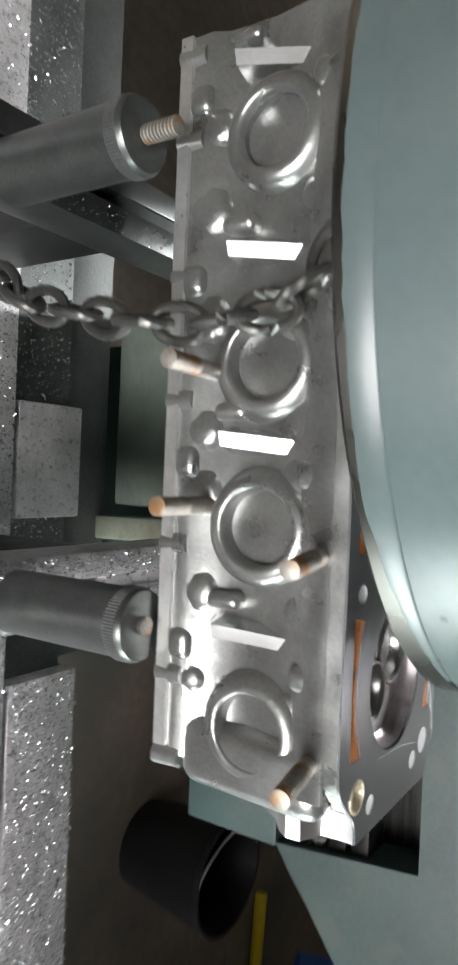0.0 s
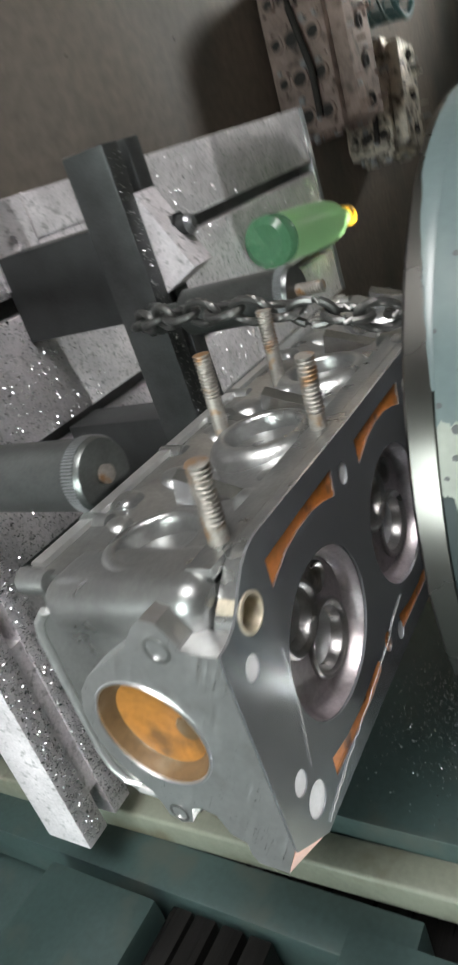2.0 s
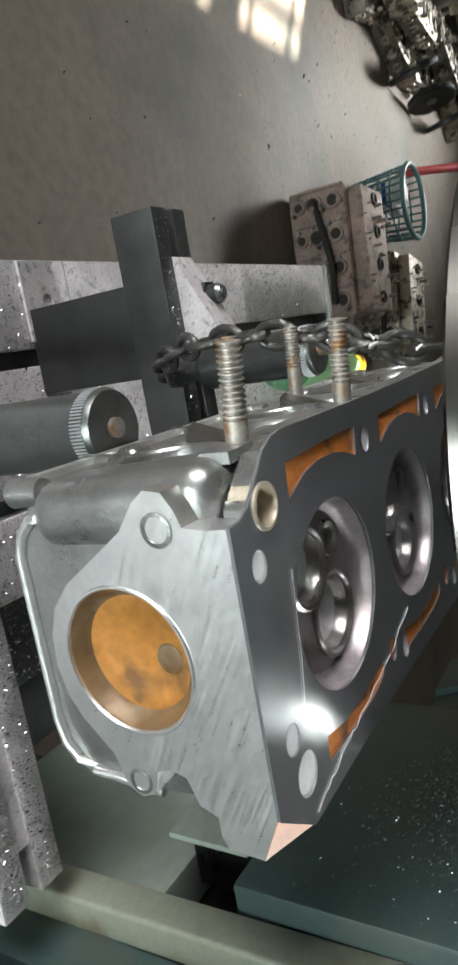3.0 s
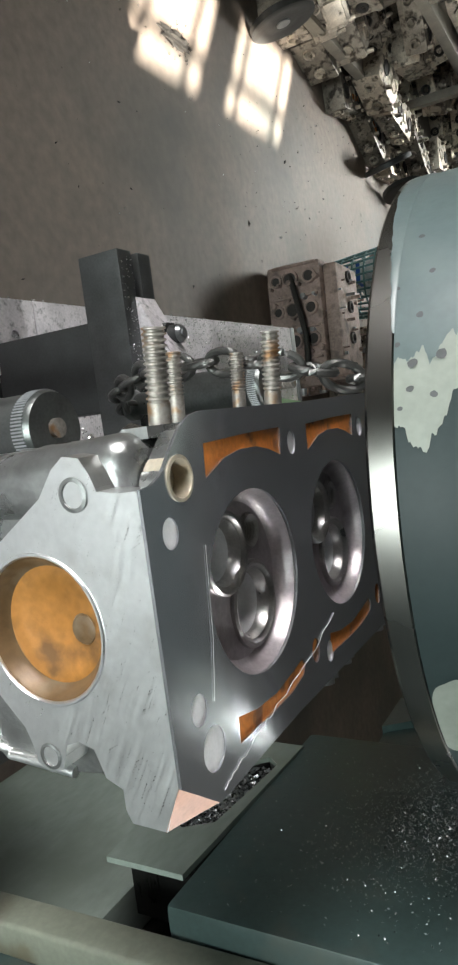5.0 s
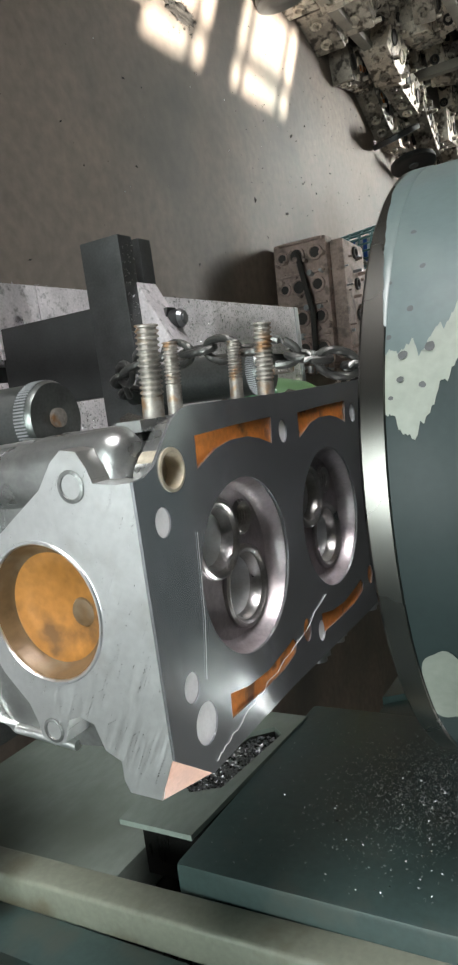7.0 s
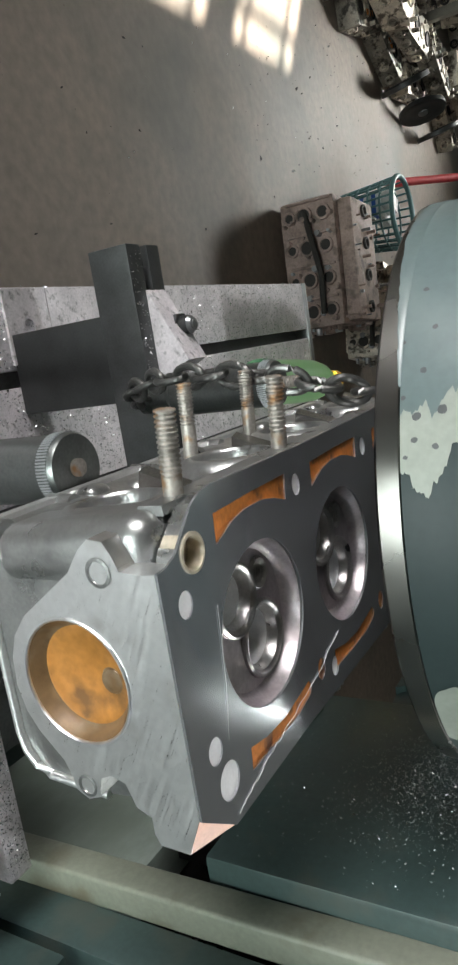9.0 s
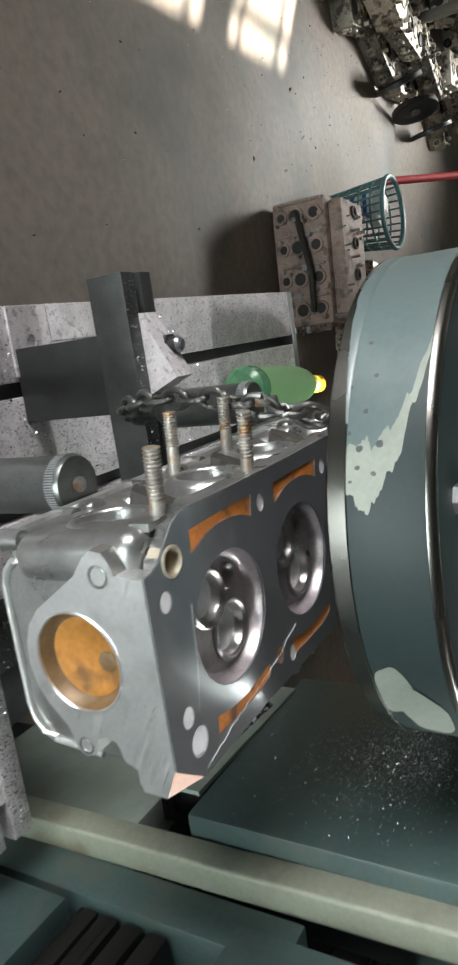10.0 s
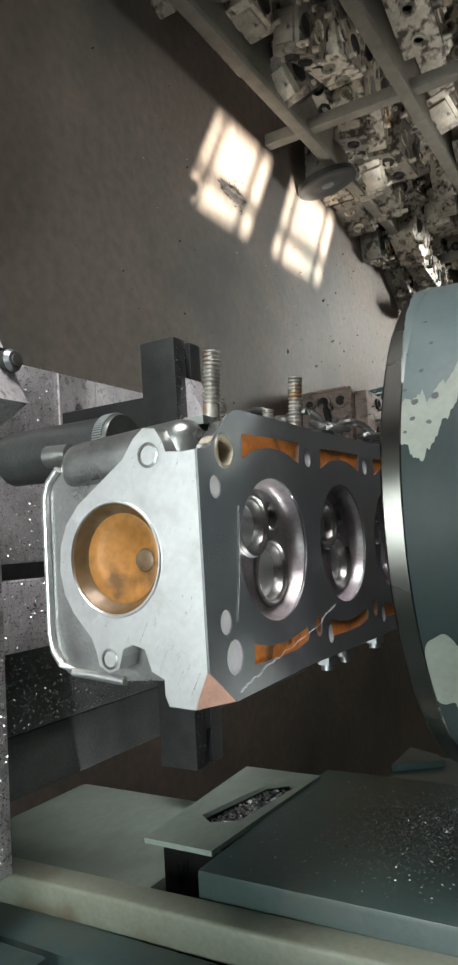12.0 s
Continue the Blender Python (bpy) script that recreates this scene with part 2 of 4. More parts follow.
def wheel_paint_material():
    """Grey-green paint with pale flaked patches that are speckled with dark pits."""
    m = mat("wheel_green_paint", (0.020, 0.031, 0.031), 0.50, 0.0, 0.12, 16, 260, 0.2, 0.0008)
    m.node_tree.nodes["Principled BSDF"].inputs["Specular IOR Level"].default_value = 0.25
    return m


PANEBLOCK = mat("opaque_white_block", (0.75, 0.77, 0.78), 0.6, 0.0, 0.06, 5, 60, 0.1, 0.001)
BOTTLE = green_bottle_material()
WPAINT = wheel_paint_material()
WPATCH = mat("wheel_pale_undercoat", (0.205, 0.225, 0.195), 0.5, 0.0, 0.15, 40, 300, 0.3, 0.0006)
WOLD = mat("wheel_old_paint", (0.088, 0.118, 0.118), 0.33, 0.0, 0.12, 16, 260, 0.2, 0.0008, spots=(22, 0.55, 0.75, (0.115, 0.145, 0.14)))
BROWNCOAT = mat("brown_coat", (0.16, 0.125, 0.105), 0.4, 0.1, 0.2, 20, 200, 0.2, 0.0006)
PIT = mat("bare_pit", (0.07, 0.075, 0.075), 0.5, 0.2, 0.3, 60, 300, 0.2, 0.0005)
CHALK = mat("chalk_white", (0.78, 0.80, 0.80), 0.8, 0.0, 0.1, 300, 900, 0.2, 0.0004)


# ---- mesh helpers ----
from mathutils.geometry import delaunay_2d_cdt


def box(bm, lo, hi, bevel=0.0, seg=2):
    r = bmesh.ops.create_cube(bm, size=1.0)
    size = [b - a for a, b in zip(lo, hi)]
    mid = [(a + b) / 2 for a, b in zip(lo, hi)]
    bmesh.ops.scale(bm, vec=size, verts=r["verts"])
    bmesh.ops.translate(bm, vec=mid, verts=r["verts"])
    if bevel:
        edges = list({e for v in r["verts"] for e in v.link_edges})
        bmesh.ops.bevel(bm, geom=edges, offset=bevel, segments=seg, affect="EDGES", profile=0.5 if seg > 2 else 0.6)
    return bm


def cyl(bm, p0, p1, r0, r1=None, seg=24, caps=True):
    r1 = r0 if r1 is None else r1
    p0, p1 = Vector(p0), Vector(p1)
    axis = p1 - p0
    made = bmesh.ops.create_cone(bm, cap_ends=caps, segments=seg, radius1=r0, radius2=r1, depth=axis.length)
    m = Matrix.Translation((p0 + p1) / 2) @ axis.to_track_quat("Z", "Y").to_matrix().to_4x4()
    bmesh.ops.transform(bm, matrix=m, verts=made["verts"])
    return bm


def turn(bm, profile, centre, axis=(0, 0, 1), seg=32):
    """A turned solid or shell: profile of (radius, height) along the axis."""
    q = Vector(axis).to_track_quat("Z", "Y").to_matrix()
    rings = []
    for r, h in profile:
        ring = []
        for k in range(seg):
            a = 2 * math.pi * k / seg
            ring.append(bm.verts.new(Vector(centre) + q @ Vector((r * math.cos(a), r * math.sin(a), h))))
        rings.append(ring)
    for a, b in zip(rings, rings[1:]):
        for k in range(seg):
            bm.faces.new((a[k], a[(k + 1) % seg], b[(k + 1) % seg], b[k]))
    return bm


def tube(bm, pts, r, seg=10, closed=False):
    pts = [Vector(p) for p in pts]
    n = len(pts)
    rings = []
    up = Vector((0.31, 0.17, 0.93))
    for i, p in enumerate(pts):
        a = pts[(i - 1) % n] if closed or i else pts[0]
        b = pts[(i + 1) % n] if closed or i < n - 1 else pts[-1]
        d = (b - a).normalized()
        u = d.cross(up).normalized()
        w = d.cross(u)
        rings.append([bm.verts.new(p + r * (math.cos(2 * math.pi * k / seg) * u + math.sin(2 * math.pi * k / seg) * w)) for k in range(seg)])
    pairs = list(zip(rings, rings[1:])) + ([(rings[-1], rings[0])] if closed else [])
    for a, b in pairs:
        for k in range(seg):
            bm.faces.new((a[k], a[(k + 1) % seg], b[(k + 1) % seg], b[k]))
    if not closed:
        bm.faces.new(list(reversed(rings[0])))
        bm.faces.new(rings[-1])
    return bm


def plate(bm, outline, holes, h0, h1, to=lambda a, b, h: (a, b, h)):
    """A flat plate with holes between two heights; outline and holes are loops of (a, b)."""
    loops = [outline] + holes
    flat = [Vector(p) for loop in loops for p in loop]
    starts, edges = [], []
    for loop in loops:
        k, n = sum(len(q) for q in loops[:len(starts)]), len(loop)
        starts.append(k)
        edges += [(k + i, k + (i + 1) % n) for i in range(n)]
    pts, _, tris, *_ = delaunay_2d_cdt(flat, edges, [], 1, 1e-7)

    def inside(p, loop):
        hit = False
        for (ax, ay), (bx, by) in zip(loop, loop[1:] + loop[:1]):
            if (ay > p[1]) != (by > p[1]) and p[0] < (bx - ax) * (p[1] - ay) / (by - ay) + ax:
                hit = not hit
        return hit

    lower, upper = ([bm.verts.new(to(p[0], p[1], h)) for p in pts] for h in (h0, h1))
    for tri in tris:
        c = [sum(pts[k][a] for k in tri) / 3 for a in (0, 1)]
        if inside(c, outline) and not any(inside(c, q) for q in holes):
            bm.faces.new([lower[k] for k in tri])
            bm.faces.new([upper[k] for k in reversed(tri)])
    rim_edges = [e for e in bm.edges if len(e.link_faces) == 1]
    match = {v: u for v, u in zip(lower, upper)}
    for e in rim_edges:
        a, b = e.verts
        if a in match and b in match:
            bm.faces.new((a, b, match[b], match[a]))
    loose = [v for v in bm.verts if not v.link_faces]
    bmesh.ops.delete(bm, geom=loose, context="VERTS")
    return bm


def ring(cx, cy, r, n=28, rx=None):
    return [(cx + (rx or r) * math.cos(2 * math.pi * k / n), cy + r * math.sin(2 * math.pi * k / n)) for k in range(n)]


def finish(name, bm, material, parent=None, smooth=40, flip=True):
    if flip:
        bmesh.ops.recalc_face_normals(bm, faces=bm.faces)
    me = bpy.data.meshes.new(name)
    for f in bm.faces:
        f.smooth = True
    for e in bm.edges:
        if len(e.link_faces) == 2 and e.calc_face_angle(0) > radians(smooth):
            e.smooth = False
    bm.to_mesh(me)
    bm.free()
    for m in material if isinstance(material, (list, tuple)) else [material]:
        me.materials.append(m)
    ob = new(name, me)
    if parent:
        ob.parent = parent
    return ob


def part(name, bm, material, parent, label=""):
    ob = finish(name, bm, material, parent)
    if label:
        tagged(ob, label)
    return ob


def thing(name, at, label, category, group="", kind=""):
    ob = new(name)
    ob.location = at
    ob.empty_display_size = 0.05
    return tagged(ob, label, category, group, kind)


def B():
    return bmesh.new()


# ---- structure of the workshop ----
def wall(name, lo, hi, material=None, label="", category="wall"):
    return tagged(finish(name, box(B(), lo, hi), material or WALLM), label, category, kind="structure")


XW, XE, YS, YN, HC = -2.75, 3.7, -3.6, 7.2, 4.2
wall("floor", (XW - 3, YS - 0.3, -0.15), (XE + 0.3, YN + 0.3, 0.0), CONCRETE, "worn brown concrete workshop floor with oil stains", "floor")
# ceiling added out of view to block the sky and bounce light
wall("ceiling", (XW - 0.25, YS - 0.25, HC), (XE + 0.25, YN + 0.25, HC + 0.12), CEIL, "unseen pale ceiling that shuts out sky and bounces light", "ceiling")
def wall_with_openings(name, along, at, thick, lo, hi, openings, label):
    """A wall along x or y with rectangular openings (a0, a1, z0, z1)."""
    bm = B()
    cuts = sorted(openings)
    spans, a = [], lo
    for a0, a1, z0, z1 in cuts:
        spans.append((a, a0, 0.0, HC))
        if z0 > 0:
            spans.append((a0, a1, 0.0, z0))
        spans.append((a0, a1, z1, HC))
        a = a1
    spans.append((a, hi, 0.0, HC))
    for a0, a1, z0, z1 in spans:
        if along == "y":
            box(bm, (at, a0, z0), (at + thick, a1, z1))
        else:
            box(bm, (a0, at, z0), (a1, at + thick, z1))
    return tagged(finish(name, bm, WALLM), label, "wall", kind="structure")


SUNWIN = (-1.44, -0.146, 3.06, 3.436)
wall_with_openings("wall_west", "y", XW - 0.18, 0.18, YS, YN, [(-1.8, 0.0, 0.7, 2.4)], "plastered wall with a wide window")
wall_with_openings("wall_east", "y", XE, 0.18, YS, YN, [SUNWIN, (0.72, 1.98, 2.22, 3.18)], "plastered wall with high windows")
wall_with_openings("wall_north", "x", YN, 0.18, XW, XE, [(-1.98, -0.42, 3.3, 4.1)], "plastered wall with a high window")
wall_with_openings("wall_south", "x", YS - 0.18, 0.18, XW, XE, [(-1.2, 0.6, 0.0, 2.3)], "plastered wall with a doorway")
# unseen opaque panes, added so sun and sky enter only by window_1
for name, lo, hi in (("window_2", (XE + 0.06, 0.72, 2.22), (XE + 0.07, 1.98, 3.18)), ("window_3", (-1.98, YN + 0.06, 3.3), (-0.42, YN + 0.07, 4.1)), ("door_1", (-1.2, YS - 0.07, 0.0), (0.6, YS - 0.06, 2.3)), ("window_4", (XW - 0.07, -1.8, 0.7), (XW - 0.06, 0.0, 2.4))):
    tagged(finish(name, box(B(), lo, hi), PANEBLOCK), "unseen opaque white pane that keeps sun and sky out", "window" if name[0] == "w" else "door", kind="structure")


def barred_window():
    y0, y1, z0, z1 = SUNWIN
    win = thing("window_1", (XE + 0.09, y0, z0), "steel window with two panes and flat bars", "window", kind="structure")
    h = z1 - z0
    frame_bm = B()
    for a0, a1 in ((0, 0.06), (0.525, 0.715), (y1 - y0 - 0.056, y1 - y0)):
        box(frame_bm, (-0.02, a0, 0), (0.02, a1, h))
    part("window_frame", frame_bm, RACKM, win)
    for a in (0.13, 0.42, 0.80, 1.13):
        part("window_bar", box(B(), (-0.012, a - 0.013, 0), (0.012, a + 0.013, h)), RACKM, win)
    part("window_bar", box(B(), (-0.03, 0.06, 0.115), (-0.006, y1 - y0 - 0.06, 0.14)), RACKM, win)


barred_window()


# ---- machine: cutter wheel and green body ----
WX, WY, WR = 0.0405, 0.2425, 0.1685


def cutter_wheel():
    wheel = thing("cutter_wheel", (WX, WY, D + 0.038), "large grey-green cutter wheel with bright steel rim and flaked paint", "wheel")
    part("rim", turn(B(), [(WR - 0.02, 0.0), (WR - 0.0015, 0.0), (WR, 0.0015), (WR, 0.0113), (WR - 0.0006, 0.0118), (WR - 0.02, 0.0118)], (0, 0, 0), seg=160), RIM, wheel, "bright turned steel rim")
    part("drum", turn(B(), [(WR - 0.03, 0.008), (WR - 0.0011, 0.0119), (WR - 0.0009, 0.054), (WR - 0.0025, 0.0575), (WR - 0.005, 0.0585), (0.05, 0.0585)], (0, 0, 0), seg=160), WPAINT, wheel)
    part("top_edge", turn(B(), [(WR - 0.008, 0.0588), (WR - 0.0055, 0.0595), (WR - 0.0026, 0.0592), (WR - 0.0008, 0.0575), (WR - 0.0004, 0.0545), (WR - 0.0011, 0.0540)], (0, 0, 0), seg=160), RIM, wheel, "turned steel top edge")
    part("bottom_plate", turn(B(), [(0.0, 0.006), (WR - 0.02, 0.006), (WR - 0.02, 0.0095), (0.0, 0.0095)], (0, 0, 0), seg=96), STEEL, wheel)
    part("spindle", turn(B(), [(0.0, 0.055), (0.062, 0.055), (0.062, 0.10), (0.045, 0.11), (0.045, 0.35), (0.0, 0.35)], (0, 0, 0), seg=64), GREEN, wheel)
    for k in range(6):
        a = 2 * math.pi * k / 6 + 0.3
        part("bolt", cyl(cyl(B(), (0.12 * math.cos(a), 0.12 * math.sin(a), 0.058), (0.12 * math.cos(a), 0.12 * math.sin(a), 0.066), 0.009, seg=6), (0.12 * math.cos(a), 0.12 * math.sin(a), 0.066), (0.12 * math.cos(a), 0.12 * math.sin(a), 0.07), 0.005, seg=12), STEEL, wheel)
    rng = random.Random(5)

    def patch(name, material, a0, h0, wa, wh, lift, wob, n=40):
        """A flake that lies on the drum: angle and height of its middle, half sizes, raggedness."""
        bm = B()
        r = WR - 0.0009 + lift
        mid = bm.verts.new((r * math.cos(a0), r * math.sin(a0), h0))
        ph = [rng.uniform(0, 6.28) for _ in range(6)]
        rim_v = []
        for k in range(n):
            a = 2 * math.pi * k / n
            q = 1 + wob * sum(math.sin((j + 2) * a + ph[j]) / (j + 1.3) for j in range(6))
            h = min(0.0538, max(0.0122, h0 + wh * q * math.sin(a)))
            t = a0 + wa * q * math.cos(a)
            rim_v.append(bm.verts.new((r * math.cos(t), r * math.sin(t), h)))
        for k in range(n):
            bm.faces.new((mid, rim_v[k], rim_v[(k + 1) % n]))
        return part(name, bm, material, wheel)

    def coat(name, material, a_from, edge, lift, label):
        """A coat of paint round the drum that ends in a ragged line: angle by height."""
        bm = B()
        r = WR - 0.0009 + lift
        hs = [0.0120 + (0.0540 - 0.0120) * i / 72 for i in range(73)]
        rows = []
        for h in hs:
            for (ha, ea), (hb, eb) in zip(edge, edge[1:]):
                if ha <= h <= hb + 1e-9:
                    e = ea + (eb - ea) * (h - ha) / (hb - ha)
                    break
            e += 0.05 * noise.noise((h * 260, lift * 9000, 0.3)) + 0.018 * noise.noise((h * 900, lift * 9000, 4.3))
            rows.append([bm.verts.new((r * math.cos(a), r * math.sin(a), h)) for a in [a_from + (e - a_from) * k / 70 for k in range(71)]])
        for p, q in zip(rows, rows[1:]):
            for k in range(70):
                bm.faces.new((p[k], p[k + 1], q[k + 1], q[k]))
        return part(name, bm, material, wheel, label)

    coat("undercoat", WPATCH, -2.5, [(0.0078, -1.861), (0.018, -1.790), (0.0225, -1.746), (0.027, -1.790), (0.033, -1.842), (0.040, -1.922), (0.045, -2.054), (0.0541, -2.265)], 0.0003, "pale flaked undercoat")
    coat("brown_coat", BROWNCOAT, -4.9, [(0.0078, -3.60), (0.0541, -3.56)], 0.0003, "brown coat on the far side of the drum")
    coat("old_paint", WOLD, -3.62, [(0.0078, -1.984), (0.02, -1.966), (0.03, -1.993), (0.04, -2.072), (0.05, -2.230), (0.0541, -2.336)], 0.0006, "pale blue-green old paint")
    bm = B()
    rows = []
    for k in range(121):
        a = -3.62 + 1.57 * k / 120
        low = 0.0038 if a < -2.6 else 0.0038 + 0.0075 * (a + 2.6) / 0.55
        low = min(0.0112, low + 0.0006 * noise.noise((a * 30, 0.2, 0.7)))
        rows.append([bm.verts.new((q * math.cos(a), q * math.sin(a), h)) for q, h in ((WR + 0.0003, low), (WR + 0.0003, 0.0116), (WR - 0.0002, 0.0124))])
    for p, q in zip(rows, rows[1:]):
        for k in range(2):
            bm.faces.new((p[k], p[k + 1], q[k + 1], q[k]))
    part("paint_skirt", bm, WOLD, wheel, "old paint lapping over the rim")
    for a, h, wa, wh, lift in ((-1.050, 0.022, 0.1530, 0.012, 0.0004), (-0.910, 0.036, 0.1800, 0.014, 0.0008)):
        patch("paint_flake", WPATCH, a, h, wa, wh, lift, 0.10)
    for a, h, q in ((-1.966, 0.0195, 0.0108), (-1.979, 0.0305, 0.0116), (-1.905, 0.0185, 0.0078), (-1.886, 0.0275, 0.0078), (-2.089, 0.022, 0.0080), (-2.213, 0.026, 0.0072), (-2.345, 0.02, 0.0072), (-2.018, 0.0135, 0.0064), (-1.861, 0.0145, 0.0054), (-2.177, 0.0125, 0.0054)):
        patch("pit", PIT, a, h, q, q * 0.19, 0.0009, 0.1, 14)
    return wheel


WHEEL = cutter_wheel()


def machine_body():
    body = thing("milling_machine", (0.30, 0.0, D), "green painted milling machine body with cream edge and dark slideways", "machine")
    part("panel", box(B(), (0.012, 0.124, -0.43), (0.05, 0.335, -0.203), 0.006), PALE, body)
    part("frame", box(B(), (0.052, -0.18, -0.30), (0.5, 0.33, 0.04), 0.006), WAYS, body)
    part("base", box(B(), (0.07, -0.05, -D), (0.48, 0.32, -0.302), 0.01), GREEN, body)
    part("lower_panel", box(B(), (0.006, -0.19, -0.305), (0.06, 0.05, -0.20), 0.004), GREEN, body)
    part("upper_panel", plate(B(), [(0.075, -0.062), (-0.17, -0.062), (-0.185, -0.2), (-0.205, -0.187), (-0.234, -0.164), (-0.36, -0.075), (-0.9, 0.0), (-0.9, 0.05), (0.075, 0.05)], [], 0.006, 0.06, lambda a, b, h: (h, a, b)), GREEN, body)
    for z in (-0.192, -0.172, -0.150, -0.128):
        part("slideway", box(B(), (0.016, -0.184, z), (0.06, 0.055, z + 0.017), 0.002), WAYS, body)
    bm = box(B(), (-0.013, 0.096, -0.46), (0.0115, 0.1215, 0.24), 0.003, 3)
    bmesh.ops.rotate(bm, cent=(0, 0.1, -0.12), matrix=Matrix.Rotation(radians(-1.5), 3, "X"), verts=bm.verts)
    part("edge_rail", bm, CREAM, body, "cream painted edge rail")
    part("front_plate", box(B(), (0.009, 0.058, -0.46), (0.05, 0.0945, -0.02), 0.003), GREEN, body)
    part("guard_block", box(B(), (-0.03, 0.123, -0.131), (0.2, 0.352, 0.10), 0.004), GREEN, body, "dark green guard block strewn with chips")
    part("guard_lip", box(B(), (-0.028, 0.352, -0.072), (0.15, 0.43, 0.09), 0.004), GREEN, body)
    pocket = [(0.192, -0.163), (0.203, -0.178), (0.285, -0.162), (0.300, -0.146), (0.290, -0.134), (0.205, -0.143)]
    part("slide_block", plate(B(), [(0.148, -0.195), (0.325, -0.205), (0.325, -0.126), (0.148, -0.134)], [pocket], -0.032, -0.028, lambda a, b, h: (h, a, b)), PALE, body)
    # these two near-black plates carry the shade of the undercut and pocket
    part("dovetail", plate(B(), [(0.166, -0.192), (0.322, -0.202), (0.322, -0.13), (0.166, -0.137)], [pocket], -0.0279, -0.020, lambda a, b, h: (h, a, b)), WAYS, body)
    part("pocket_back", box(B(), (-0.0195, 0.165, -0.19), (0.02, 0.325, -0.132)), WAYS, body)
    part("crest", plate(B(), [(0.37, -0.072), (0.43, -0.072), (0.415, -0.04), (0.40, -0.03)], [], -0.034, -0.02, lambda a, b, h: (h, a, b)), GREEN, body)
    return body


MACHINE = machine_body()


# ---- the work table and its clamping gear (these travel together) ----
CARRIED = []


def work_table():
    table = thing("work_table", (0, 0, D - 0.402), "bright steel machine table with slots, wet with chips", "machine table")
    strips = ((-0.157, -0.075), (-0.058, 0.055), (0.072, 0.145))
    for a, b in strips:
        part("top_strip", box(B(), (a, -0.62, -0.022), (b, 1.06, 0.0), 0.0025), TABLEM, table)
    part("top_strip", box(B(), (0.150, -0.62, -0.022), (0.235, -0.04, 0.0), 0.0025), TABLEM, table)
    part("top_strip", box(B(), (0.150, 0.115, -0.022), (0.230, 0.225, 0.0), 0.0025), TABLEM, table)
    part("slot_bed", box(B(), (-0.155, -0.6, -0.10), (0.233, 1.055, -0.022), 0.004), IRON, table)
    part("side_ledge", box(B(), (0.235, -0.035, -0.10), (0.30, 1.0, -0.03), 0.003), IRON, table)
    part("end_lip", box(B(), (-0.157, 1.06, -0.03), (0.145, 1.074, 0.002), 0.002), STEEL, table)
    part("base_plate", plate(B(), [(-0.155, 0.335), (-0.08, 0.335), (-0.08, 0.395), (-0.155, 0.395)], [ring(-0.117, 0.365, 0.0075, 24)], 0.0004, 0.0035), TABLEM, table)
    part("base_plate", box(B(), (-0.155, 0.397, 0.0004), (-0.115, 0.52, 0.003), 0.001), TABLEM, table)
    part("base_plate", box(B(), (-0.113, 0.397, 0.0004), (-0.08, 0.52, 0.003), 0.001), TABLEM, table)
    part("pedestal", box(B(), (-0.12, 0.1, -(D - 0.402)), (0.11, 0.9, -0.10), 0.01), GREEN, table)
    CARRIED.append(table)
    return table


TABLE = work_table()


def fork_strap(y0, metal):
    strap = thing("slotted_clamp_strap", (0, y0, D - 0.240), "long blackened steel strap with a slot, lying across the table", "clamp", "clamp straps")
    w = 0.049
    for a, b in ((0.0, 0.0205), (0.0300, w)):
        part("bar", box(B(), (-0.166, a, -0.043), (0.266, b, 0.0), 0.0015), metal, strap)
    part("bridge", box(B(), (0.10, 0.0205, -0.04), (0.232, 0.0300, -0.002)), metal, strap)
    part("bridge", box(B(), (-0.05, 0.0205, -0.04), (0.005, 0.0300, -0.004)), BLACKS, strap)
    part("riser", box(B(), (-0.11, 0.002, -0.162), (-0.03, w - 0.002, -0.043), 0.002), BLACKS, strap)
    part("riser", box(B(), (0.06, 0.002, -0.162), (0.13, w - 0.002, -0.043), 0.002), BLACKS, strap)
    part("wedge", plate(B(), [(-0.126, 0.0), (-0.06, 0.034), (-0.045, 0.0)], [], 0.018, 0.0475, lambda a, b, h: (a, h, b)), TABLEM, strap, "pale ground steel wedge")
    CARRIED.append(strap)
    bolt = thing("clamp_bolt", (-0.091, y0 + 0.042, D - 0.24), "oily black clamp bolt with a bright end", "bolt", "clamp bolts")
    part("nut", cyl(B(), (0, 0, 0.002), (0, 0, 0.017), 0.0125, seg=6), BLACKS, bolt)
    part("shank", cyl(B(), (0, 0, -0.15), (0, 0, 0.026), 0.0085, seg=20), BLACKS, bolt)
    part("tip", cyl(cyl(B(), (0, 0, 0.026), (0, 0, 0.0295), 0.0085, 0.0062, seg=20), (0, 0, 0.0295), (0, 0, 0.031), 0.004, seg=16), STEEL, bolt, "bright bolt end")
    CARRIED.append(bolt)


fork_strap(0.336, BARTOP)
fork_strap(0.055, TABLEM)


